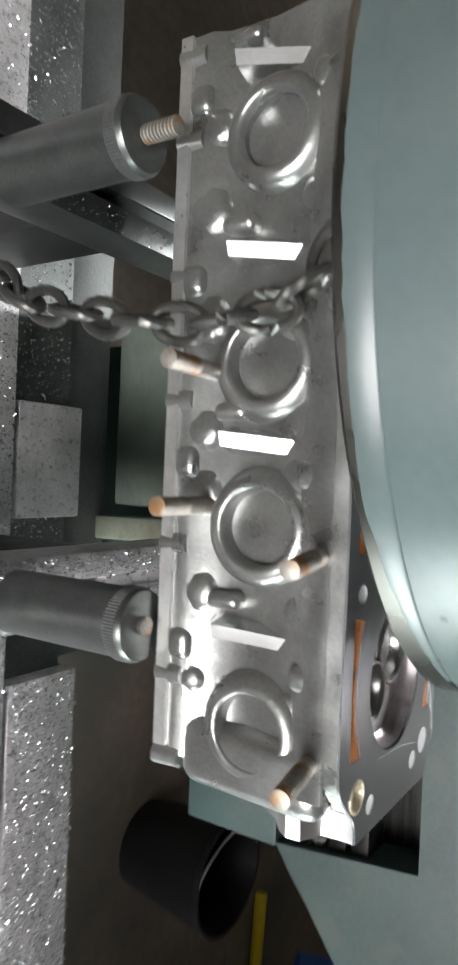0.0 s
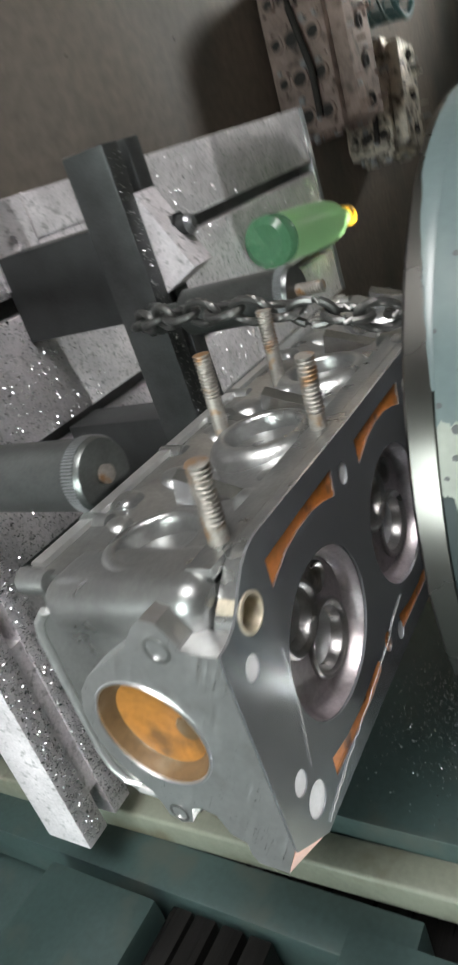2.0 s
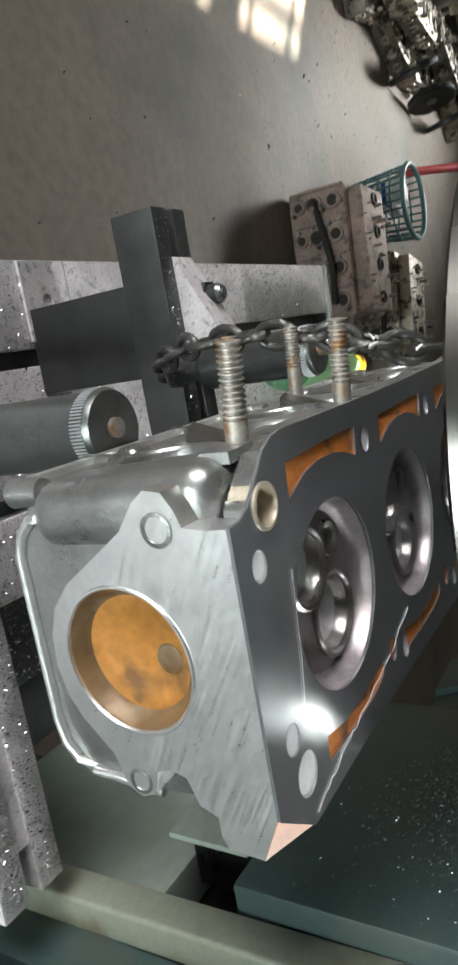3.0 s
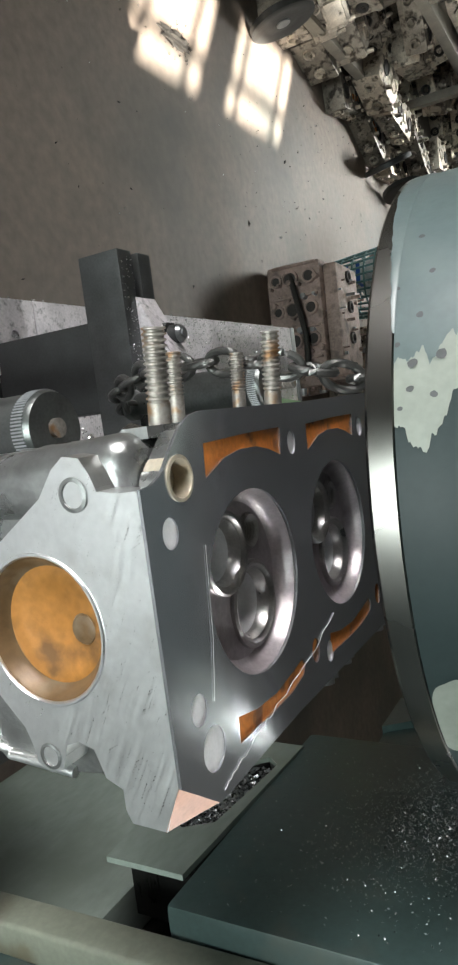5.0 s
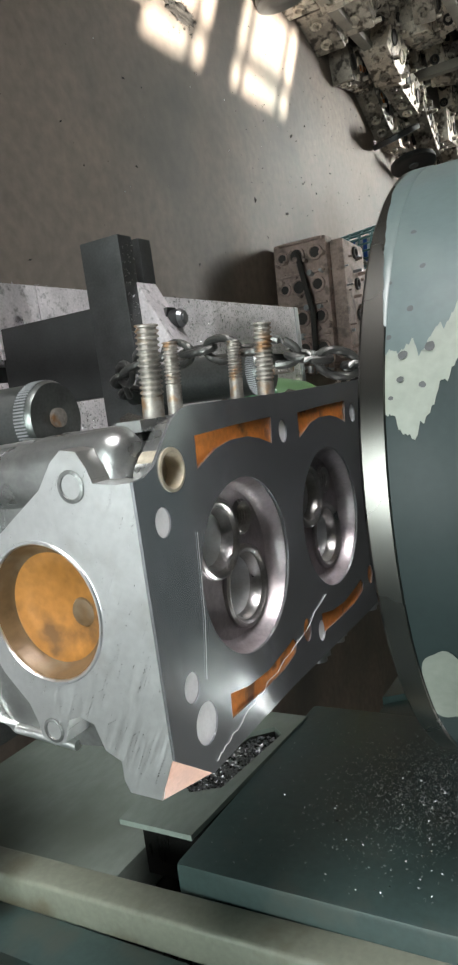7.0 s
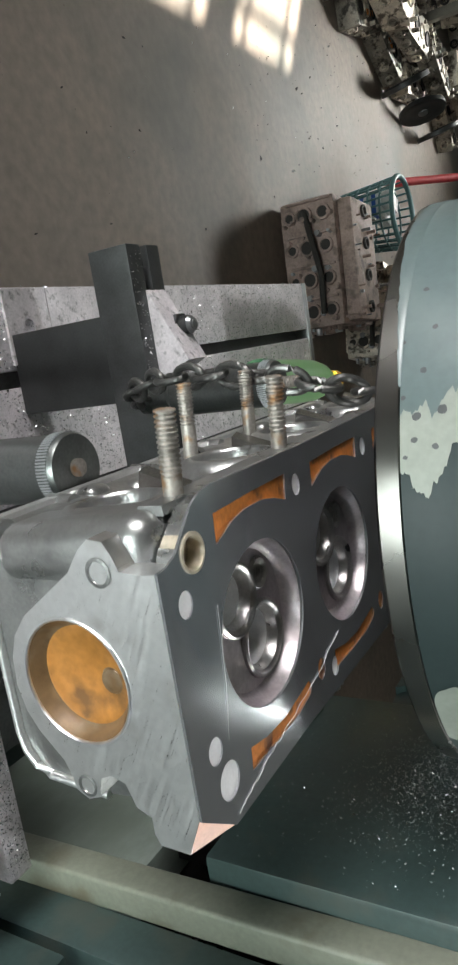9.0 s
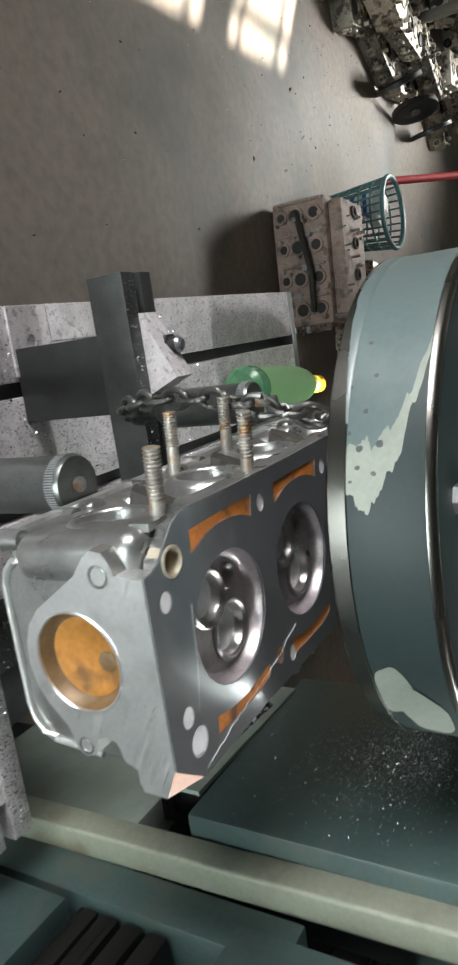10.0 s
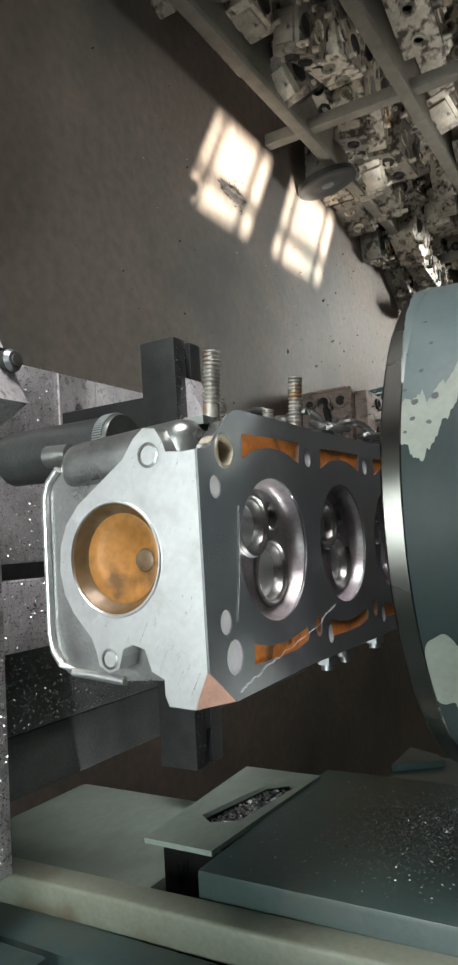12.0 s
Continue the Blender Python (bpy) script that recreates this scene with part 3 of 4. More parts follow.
def screw_jack(x, y, tip):
    jack = thing("screw_jack", (x, y, D - 0.240), "dark knurled cylindrical screw jack standing on the strap", "jack", "screw jacks")
    n = 72
    part("stem", turn(B(), [(0.013, 0.0), (0.013, 0.006), (0.0095, 0.010), (0.0095, 0.040)], (0, 0, 0), seg=28), JACKM, jack)
    bm = B()
    prof = [(0.011, 0.030), (0.0180, 0.038), (0.0180, 0.120), (0.0186, 0.1215), (0.0186, 0.1295), (0.0174, 0.1320), (0.0, 0.1320)]
    turn(bm, prof, (0, 0, 0), seg=n)
    part("barrel", bm, JACKM, jack)
    bm = B()
    for k in range(n):
        a = 2 * math.pi * k / n
        box(bm, (-0.0004, -0.0004, 0.1220), (0.0004, 0.0004, 0.1290))
        bmesh.ops.translate(bm, vec=(0.0187 * math.cos(a), 0.0187 * math.sin(a), 0), verts=bm.verts[-8:])
    tagged(part("knurl", bm, STEEL, jack, "bright knurled collar"), kind="stuff")
    part("screw", threaded((0, 0, 0.1315), (0, 0, 0.1345 + tip), 0.0045, 10), STUD, jack, "brown threaded screw")
    CARRIED.append(jack)


def threaded(p0, p1, r, turns, seg=20, plain=0.0):
    """A rod with thread ridges along it."""
    p0, p1 = Vector(p0), Vector(p1)
    axis = p1 - p0
    length = axis.length
    prof = [(0.0, 0.0), (r, 0.0)]
    start = plain * length
    prof.append((r, start))
    pitch = (length - start) / turns
    for k in range(turns):
        z = start + k * pitch
        prof += [(r * 0.86, z + 0.12 * pitch), (r * 0.86, z + 0.38 * pitch), (r * 1.06, z + 0.62 * pitch), (r * 1.06, z + 0.86 * pitch)]
    prof += [(r * 0.8, length), (0.0, length)]
    return turn(B(), prof, p0, axis, seg)


screw_jack(-0.018, 0.086, 0.0)
screw_jack(-0.032, 0.325, 0.018)


# ---- the cylinder head ----
PITCH = 0.0915


def cylinder_head():
    hd = thing("cylinder_head", (0, 0, D), "aluminium engine cylinder head on its side with a freshly milled face", "engine part")
    L = 0.386
    bores = [(0.0505, 0.0675 + PITCH * k) for k in range(4)]
    outline = [(0.0995, 0.0), (0.1155, 0.021), (0.1135, 0.09), (0.1145, 0.2), (0.1135, L - 0.01), (0.105, L), (0.0, L), (-0.0155, L - 0.012), (-0.0165, 0.25), (-0.0155, 0.13), (-0.0165, 0.04), (-0.0155, 0.033), (-0.012, 0.026), (-0.004, 0.018), (0.002, 0.012), (0.0045, 0.006), (0.005, 0.0)]
    holes, sinks = [], []
    for cx, cy in bores:
        holes.append(ring(cx, cy, 0.0365, 40, 0.0355))
    slot_n = lambda y: [(-0.0052, y + 0.0), (-0.006, y + 0.032), (-0.006, y + 0.0635), (0.0055, y + 0.0612), (0.0018, y + 0.050), (-0.0002, y + 0.040), (-0.0005, y + 0.026), (0.0012, y + 0.014), (0.0068, y - 0.001)]
    slot_f = lambda y: [(0.0935, y + 0.0), (0.103, y - 0.001), (0.1035, y + 0.024), (0.1030, y + 0.045), (0.1005, y + 0.0585), (0.0965, y + 0.0605), (0.0935, y + 0.058), (0.0955, y + 0.046), (0.0975, y + 0.031), (0.0965, y + 0.014)]
    for k in range(4):
        y = 0.0395 + PITCH * k
        holes.append(slot_n(y))
        holes.append(slot_f(y))
        sinks += [("sediment", slot_n(y), SEAL, 0.0009), ("sediment", slot_f(y), SEAL, 0.0009)]
    bolt = [(0.021, 0.013, 0.0052, 0.0045), (0.0805, 0.0155, 0.0055, 0.0048), (0.0965, 0.0215, 0.0078, 0.0072)]
    for k in range(1, 5):
        bolt += [(0.0015, 0.0215 + PITCH * k, 0.0052, 0.0042), (0.1012, 0.0375 + PITCH * k, 0.0052, 0.0042)] if k < 4 else []
    for x, y, rx, ry in bolt:
        holes.append(ring(x, y, ry, 20, rx))
        sinks.append(("bolt_hole", ring(x, y, ry, 20, rx), HOLE, 0.0007))
    for k in range(1, 4):
        loop = ring(0.0952, 0.0215 + PITCH * k, 0.0042, 18, 0.0055)
        holes.append(loop)
        sinks.append(("sediment", loop, SEAL, 0.0009))
    core = ring(0.0045, 0.0222, 0.0078, 24, 0.0076)
    holes.append(core)
    part("deck", plate(B(), outline, holes, -0.0012, 0.0), DECK, hd, "dark shining freshly milled deck face")
    under = [(0.1125, 0.0215), (0.1105, L - 0.01), (0.102, L - 0.002), (0.002, L - 0.002), (-0.0130, L - 0.014), (-0.0135, 0.04), (-0.0105, 0.0285), (0.002, 0.0140), (0.0045, 0.0128), (0.1045, 0.0128)]
    inner = [h for h in holes if min(p[1] for p in h) > 0.0135]
    part("deck_body", plate(B(), under, inner, -0.0095, -0.00125), CAST, hd)
    for name, loop, material, depth in sinks:
        cx, cy = sum(p[0] for p in loop) / len(loop), sum(p[1] for p in loop) / len(loop)
        grown = [(cx + (x - cx) * 1.04, cy + (y - cy) * 1.02) for x, y in loop]
        part(name, plate(B(), grown, [], -0.0085, -depth), material, hd, "orange rust sediment filling a water passage" if name == "sediment" else "")
    part("core_ring", turn(B(), [(0.0078, -0.009), (0.0078, 0.0005), (0.0066, 0.0007), (0.0062, -0.0005), (0.0058, -0.006), (0.0, -0.006)], (0.0045, 0.0222, 0), seg=28), BRASS, hd, "brassy ring in a round passage")
    for cx, cy in bores:
        chamber = part("combustion_chamber", turn(B(), [(0.0356, -0.0013), (0.0352, -0.0022), (0.0347, -0.0042), (0.0338, -0.0064), (0.0325, -0.0081), (0.0307, -0.0092)], (cx, cy, 0), seg=56), CHAMBER, hd, "satin domed combustion chamber")
        ports = ((cx - 0.0125, cy - 0.0085, 0.0140), (cx + 0.0120, cy + 0.0090, 0.0155))
        plug = (cx - 0.0170, cy + 0.0131)
        part("chamber_roof", plate(B(), ring(cx, cy, 0.0309, 48), [ring(vx, vy, r, 32) for vx, vy, r in ports] + [ring(*plug, 0.0060, 24)], -0.0125, -0.0091), CHAMBER, chamber)
        for vx, vy, r in ports:
            part("valve_seat", turn(B(), [(r + 0.0024, -0.0092), (r + 0.0023, -0.0076), (r + 0.0014, -0.0068), (r + 0.0004, -0.0070), (r - 0.0006, -0.0084), (r - 0.0012, -0.0086), (r - 0.0026, -0.0112), (r - 0.0030, -0.0135)], (vx, vy, 0), seg=44), VALVE, chamber, "ground valve seat with stepped rings")
            part("throat", turn(B(), [(r - 0.0028, -0.0128), (r - 0.0032, -0.0165), (r - 0.0050, -0.0215), (r * 0.4, -0.0245), (0.0, -0.025)], (vx, vy, 0), seg=32), HOLE, chamber)
            part("valve_guide", cyl(B(), (vx + 0.003, vy, -0.027), (vx + 0.002, vy, -0.019), 0.0042, 0.0036, seg=16), VALVE, chamber)
        prof = [(0.0076, -0.0093), (0.0074, -0.0082), (0.0067, -0.0076), (0.0060, -0.0080)]
        for k in range(6):
            prof += [(0.0051, -0.0086 - 0.0013 * k), (0.0059, -0.0092 - 0.0013 * k)]
        part("plug_thread", turn(B(), prof + [(0.0, -0.0170)], (*plug, 0), seg=28), VALVE, chamber, "threaded spark plug hole")
    # body under the deck: outer shell
    prof = [(-0.0135, -0.0096), (-0.0135, -0.02), (-0.006, -0.03), (-0.002, -0.055), (-0.003, -0.080), (-0.007, -0.088), (-0.007, -0.099), (-0.003, -0.103), (0.094, -0.103), (0.1, -0.100), (0.103, -0.094), (0.104, -0.06), (0.110, -0.035), (0.1118, -0.02), (0.1118, -0.0096), (0.107, -0.0096), (0.107, -0.038), (-0.004, -0.038), (-0.004, -0.022), (-0.0095, -0.018), (-0.0095, -0.0096)]
    part("casting", plate(B(), prof, [], 0.0215, L - 0.004, lambda a, b, h: (a, h, b)), CAST, hd, "grey cast aluminium side")
    # rounded box at the near end
    bm = box(B(), (-0.0130, 0.0085, -0.092), (0.016, 0.044, -0.010), 0.0105, 6)
    for v in bm.verts:
        if v.co.x < 0:
            v.co.x += 0.06 * (-0.012 - v.co.z)
    part("end_box", bm, CAST, hd)
    rim_path = [(0.004, -0.092), (0.010, -0.0985), (0.018, -0.1015), (0.085, -0.1015), (0.0945, -0.0995), (0.1010, -0.0945), (0.1045, -0.087), (0.1055, -0.075), (0.1075, -0.055)]
    part("end_wall", plate(B(), rim_path + [(0.105, -0.012), (0.004, -0.012), (-0.006, -0.03), (-0.006, -0.085)], [], 0.0125, 0.0245, lambda a, b, h: (a, h, b)), CAST, hd)
    part("end_bead", tube(B(), [(a, 0.0118, b) for a, b in rim_path], 0.0022, 10), BRIGHT, hd, "bright rounded edge bead")
    part("bottom_rim", plate(B(), [(-0.0095, 0.0255), (0.1040, 0.0255), (0.1040, L - 0.004), (-0.0095, L - 0.004)], [[(-0.004, 0.03), (0.097, 0.03), (0.097, L - 0.012), (-0.004, L - 0.012)]], -0.1055, -0.0985), BRIGHT, hd, "bright machined lower rim")
    # end flange with its round opening
    fl = [(0.0052, -0.00125), (0.0990, -0.00125), (0.1150, -0.0080), (0.1144, -0.0215), (0.110, -0.0235), (0.103, -0.0235), (0.1, -0.030), (0.0905, -0.0335), (0.0885, -0.040), (0.0905, -0.0455), (0.0995, -0.0485), (0.1015, -0.0545), (0.0985, -0.060), (0.092, -0.0615), (0.086, -0.064), (0.0745, -0.0745), (0.066, -0.0795), (0.055, -0.082), (0.043, -0.081), (0.033, -0.077), (0.024, -0.069), (0.0055, -0.041), (-0.0035, -0.034), (-0.0075, -0.0285), (-0.0065, -0.022), (-0.001, -0.0185), (0.0045, -0.0165), (0.0055, -0.008)]
    part("end_flange", plate(B(), fl, [ring(0.0500, -0.0485, 0.0252, 48)], 0.0, 0.0125, lambda a, b, h: (a, h, b)), BRUSH, hd, "brushed flat end flange")
    part("arch", cyl(B(), (0.0965, 0.0115, -0.0345), (0.0965, 0.034, -0.0345), 0.0098, seg=36), CAST, hd, "bright round boss behind the flange notch")
    part("plug_lip", turn(B(), [(0.0252, 0.0), (0.0257, -0.0007), (0.0264, -0.0007), (0.0270, 0.0003)], (0.0500, 0.0, -0.0485), (0, 1, 0), seg=48), BRUSH, hd)
    part("plug_wall", turn(B(), [(0.0253, 0.0005), (0.0244, 0.0012), (0.0226, 0.0052), (0.0205, 0.0066)], (0.0500, 0.0, -0.0485), (0, 1, 0), seg=48), PLUGW, hd, "dark brown varnished plug edge")
    part("core_plug", turn(B(), [(0.0210, 0.0064), (0.0195, 0.0060), (0.0150, 0.0070), (0.008, 0.0078), (0.0, 0.0080)], (0.0500, 0.0, -0.0485), (0, 1, 0), seg=48), PLUGC, hd, "amber stained round core plug")
    part("plug_blister", turn(B(), [(0.0058, 0.0076), (0.0050, 0.0064), (0.003, 0.0060), (0.0, 0.0062)], (0.0515, 0.0, -0.0360), (0, 1, 0), seg=20), PLUGW, hd)
    for x, z, r in ((0.005, -0.026, 0.0058), (0.0952, -0.0535, 0.0048)):
        part("flange_hole", turn(B(), [(r, -0.0004), (r * 0.75, -0.0006), (r * 0.7, 0.002), (0.0, 0.0022)], (x, 0.0, z), (0, 1, 0), seg=24), CAST, hd)
    bm = B()
    tri = [bm.verts.new(p) for p in ((0.0994, -0.0002, -0.0009), (0.1156, 0.0212, -0.0009), (0.1151, -0.0002, -0.0084), (0.1010, 0.0200, -0.0165))]
    for a, b, c in ((0, 1, 2), (0, 1, 3), (1, 2, 3), (0, 2, 3)):
        bm.faces.new((tri[a], tri[b], tri[c]))
    part("cut_corner", bm, COPPER, hd, "copper tinted cut corner")
    # side with ports
    for k, (y, r) in enumerate(((0.044, 0.0175), (0.139, 0.0190), (0.217, 0.0190), (0.325, 0.0185))):
        outer = [(r + 0.0110, 0.006), (r + 0.0085, -0.0010), (r + 0.0050, -0.0045), (r + 0.0015, -0.0052), (r + 0.0002, -0.0046), (r - 0.0006, -0.0030), (r - 0.0012, 0.004)]
        port = part("port_ring", turn(B(), outer, (-0.006, y, -0.050), (1, 0, 0), seg=40), CAST, hd)
        # fourth bore is coloured dark to imitate the shade of a deep hole
        part("port_bore", turn(B(), [(r - 0.0008, 0.000), (r - 0.0020, 0.006), (r - 0.0040, 0.012), (r * 0.55, 0.0165), (0.0, 0.0175)], (-0.006, y, -0.050), (1, 0, 0), seg=40), IRON if k == 3 else CAST, port)
    for y in (0.088, 0.179, 0.269, 0.359):
        ridge = [(-0.0100, 0.012), (-0.0040, -0.0022), (0.0026, -0.0042), (0.0085, 0.012)]
        part("cast_rib", plate(B(), ridge, [], -0.069, -0.032, lambda a, b, h: (b - 0.006 + (0.3 * (h + 0.05) if b < 0 else 0), y + a - 0.1 * (h + 0.05), h)), POLISH, hd, "bright flat-faced casting rib")
        bm = B()
        box(bm, (-0.0135, y - 0.021, -0.030), (0.002, y - 0.0075, -0.011), 0.0055, 4)
        part("cast_boss", bm, CAST, hd)
        bm = B()
        box(bm, (-0.0105, y + 0.0105, -0.077), (0.003, y + 0.019, -0.058), 0.004, 4)
        part("cast_lug", bm, CAST, hd)
        part("cast_lug", box(B(), (-0.0105, y - 0.018, -0.100), (0.003, y - 0.002, -0.086), 0.005, 4), CAST, hd)
    for y in (0.02, 0.062, 0.128, 0.2, 0.262, 0.33, 0.372):
        bm = B()
        cyl(bm, (-0.0045, y, -0.1060), (-0.0045, y, -0.091), 0.0060, 0.0052, seg=20)
        part("rim_boss", bm, CAST, hd)
    rng = random.Random(3)
    for y in (0.06, 0.108, 0.158, 0.19, 0.24, 0.29, 0.338):
        for z in (-0.03, -0.088):
            bm = B()
            yy, zz, r = y + rng.uniform(-0.006, 0.006), z + rng.uniform(-0.004, 0.004), rng.uniform(0.004, 0.008)
            turn(bm, [(r * 1.9, 0.004), (r * 1.5, -0.0004), (r * 1.0, -0.0016), (r * 0.5, -0.0022), (0.0, -0.0023)], (-0.0055, yy, zz), (1, 0, 0), seg=18)
            part("cast_boss", bm, CAST, hd)
    # studs
    for y0, y1, z0, z1, x1 in ((0.039, 0.036, -0.0165, -0.0115, -0.047), (0.130, 0.127, -0.0150, -0.0105, -0.049)):
        part("stud", threaded((-0.008, y0, z0), (x1, y1, z1), 0.0041, 13, plain=0.34), STUD, hd, "threaded steel stud, rusty at its end")
    for y, z in ((0.148, -0.077), (0.213, -0.074)):
        part("stud", threaded((-0.004, y, z - 0.003), (-0.050, y, z), 0.0042, 12, plain=0.5), STUD, hd, "threaded steel stud, rusty at its end")
    for y, r in ((0.148, 0.0066), (0.176, 0.0052), (0.231, 0.0066)):
        bolt_p = cyl(cyl(B(), (0.112, y, -0.012), (0.122, y, -0.012), r, seg=6), (0.122, y, -0.012), (0.1255, y, -0.012), r * 0.6, seg=14)
        part("side_bolt", bolt_p, STEEL, hd)
    # scribed white lines on the deck
    for pts in ([(0.0285, 0.032), (0.060, 0.029), (0.0855, 0.0235)], [(0.085, 0.137), (0.0935, 0.112), (0.1005, 0.078), (0.103, 0.062), (0.106, 0.047), (0.1105, 0.030), (0.1115, 0.022)]):
        bm = B()
        fine = []
        for (xa, ya), (xb, yb) in zip(pts, pts[1:]):
            for k in range(5):
                fine.append((xa + (xb - xa) * k / 5 + rng.uniform(-0.0009, 0.0009), ya + (yb - ya) * k / 5, 0.0004))
        tube(bm, fine, 0.00007 if len(pts) < 4 else 0.00012, 5)
        part("coolant_trail", bm, CHALK, hd, "thin white trail across the milled face")
    CARRIED.append(hd)
    return hd


BRASS = mat("stained_brass", (0.50, 0.45, 0.35), 0.4, 0.4, 0.3, 90, 500, 0.2, 0.0004)
HEAD = cylinder_head()


# ---- chain across the head ----
def chain():
    ch = thing("lifting_chain", (-0.05, 0.24, D - 0.15), "oily steel link chain hanging across the cylinder head", "chain")
    pts = [Vector(p) for p in ((-0.030, 0.315, -0.236), (-0.042, 0.275, -0.212), (-0.050, 0.246, -0.165), (-0.049, 0.233, -0.110), (-0.043, 0.228, -0.066), (-0.034, 0.233, -0.034), (-0.026, 0.246, -0.016), (-0.024, 0.262, -0.008))]
    dense = []
    for a, b in zip(pts, pts[1:]):
        for k in range(20):
            dense.append(a.lerp(b, k / 20))
    step, acc, last, k = 0.0185, 0.0, dense[0], 0
    spots = [(dense[0], (dense[1] - dense[0]).normalized())]
    for p, q in zip(dense, dense[1:]):
        acc += (q - p).length
        if acc >= step:
            spots.append((q, (q - p).normalized()))
            acc = 0.0
    for k, (p, d) in enumerate(spots):
        side = d.cross(Vector((1, 0.2, 0.1))).normalized()
        if k % 2:
            side = d.cross(side).normalized()
        loop = []
        for j in range(20):
            a = 2 * math.pi * j / 20
            loop.append(p - Vector((-0.05, 0.24, -0.15)) + d * (0.0135 * math.cos(a)) + side * (0.0078 * math.sin(a)))
        part("link", tube(B(), loop, 0.0027, 8, closed=True), CHAINM, ch)
    CARRIED.append(ch)


chain()


# ---- loose things on the table ----
def bottle():
    b = thing("plastic_bottle", (-0.006, 0.765, D - 0.402 + 0.038), "green plastic bottle with an amber cap lying on the table", "bottle")
    prof = [(0.0, 0.0), (0.025, 0.0), (0.034, 0.006), (0.036, 0.02), (0.0348, 0.06), (0.036, 0.12), (0.035, 0.19), (0.030, 0.225), (0.020, 0.255), (0.0145, 0.265), (0.0145, 0.285)]
    d = Vector((0.10, 1, 0)).normalized()
    part("bottle_body", turn(B(), prof, (0, 0, 0), d, seg=36), BOTTLE, b)
    part("dark_base", turn(B(), [(0.0, -0.002), (0.026, -0.002), (0.0355, 0.006), (0.037, 0.02), (0.0362, 0.030)], (0, 0, 0), d, seg=36), mat("dark_oil", (0.09, 0.25, 0.13), 0.25, 0.0, 0.3, 30, 200, 0.1), b, "dark oil in the bottle's end")
    part("cap", cyl(B(), d * 0.282, d * 0.306, 0.0172, 0.0165, seg=28), AMBER, b, "amber screw cap")
    CARRIED.append(b)


bottle()


# ---- floor things ----
def engine_block(name, at, rz, size, material, label, bores=4):
    e = thing(name, at, label, "engine")
    e.rotation_euler = (0, 0, radians(rz))
    sx, sy, sz = size
    bm = box(B(), (-sx / 2, -sy / 2, 0.02), (sx / 2, sy / 2, sz), 0.012)
    part("block", bm, material, e)
    part("head_cover", box(B(), (-sx * 0.42, -sy / 2 + 0.01, sz + 0.002), (sx * 0.30, sy / 2 - 0.02, sz + 0.06), 0.012), material, e)
    part("sump", box(B(), (-sx * 0.38, -sy * 0.42, 0.0), (sx * 0.38, sy * 0.42, 0.02), 0.008), material, e)
    rng = random.Random(11)
    for k in range(bores):
        y = -sy / 2 + sy * (k + 0.5) / bores
        for z, r in ((sz * 0.82, 0.022), (sz * 0.5, 0.026), (sz * 0.25, 0.018)):
            part("port", turn(B(), [(r + 0.009, 0.01), (r + 0.008, -0.014), (r, -0.014), (r - 0.003, 0.0)], (-sx / 2 - 0.002, y, z), (1, 0, 0), seg=18), material, e)
            # dark disc closes the port; its colour stands in for the hole's shade
            part("port_shade_disc", turn(B(), [(r, -0.008), (0.0, -0.007)], (-sx / 2 - 0.002, y, z), (1, 0, 0), seg=18), DARKH, e)
            part("port", turn(B(), [(r + 0.009, 0.01), (r + 0.008, -0.014), (r, -0.014), (r - 0.003, 0.0)], (0.08 - sx / 2 + sx * z / sz * 0.7, -sy / 2 - 0.002, z), (0, 1, 0), seg=18), material, e) if k == 0 else None
        part("rib", box(B(), (-sx / 2 - 0.018, y + sy / bores / 2 - 0.016, 0.05), (-sx / 2 + 0.01, y + sy / bores / 2 - 0.006, sz * 0.95), 0.003), material, e)
        part("top_boss", cyl(B(), (sx * 0.38, y, sz - 0.005), (sx * 0.38, y, sz + 0.035), 0.018, 0.015, seg=14), material, e)
        # shallow well coloured near-black as if shaded inside
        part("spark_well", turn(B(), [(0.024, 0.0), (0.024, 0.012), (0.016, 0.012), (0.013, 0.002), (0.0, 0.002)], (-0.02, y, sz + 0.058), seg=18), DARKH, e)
    for k in range(26):
        y, z, r = rng.uniform(-sy * 0.46, sy * 0.46), rng.uniform(0.04, sz * 0.95), rng.uniform(0.006, 0.016)
        part("casting_lump", cyl(B(), (-sx / 2 + 0.006, y, z), (-sx / 2 - rng.uniform(0.008, 0.03), y, z), r, r * 0.8, seg=10), material if k % 4 else STEEL, e)
        x = rng.uniform(-sx * 0.45, sx * 0.45)
        part("casting_lump", cyl(B(), (x, -sy / 2 + 0.006, z), (x, -sy / 2 - rng.uniform(0.006, 0.028), z), r, r * 0.8, seg=10), material if k % 3 else STEEL, e)
        part("stud", cyl(B(), (x, y, sz - 0.004), (x, y, sz + 0.06 + rng.uniform(0.006, 0.04)), r * 0.5, r * 0.45, seg=8), material if k % 3 else STEEL, e)
    part("pipe", tube(B(), [(-sx * 0.55, -sy * 0.4, sz * 0.7), (-sx * 0.62, -sy * 0.1, sz * 0.75), (-sx * 0.6, sy * 0.25, sz * 0.6), (-sx * 0.5, sy * 0.4, sz * 0.5)], 0.012, 10), DARKH, e)
    return e


engine_block("engine_block", (-0.10, 3.28, 0.0), 78, (0.30, 0.44, 0.22), JUNK, "stained grey alloy engine block on the concrete floor", 3)
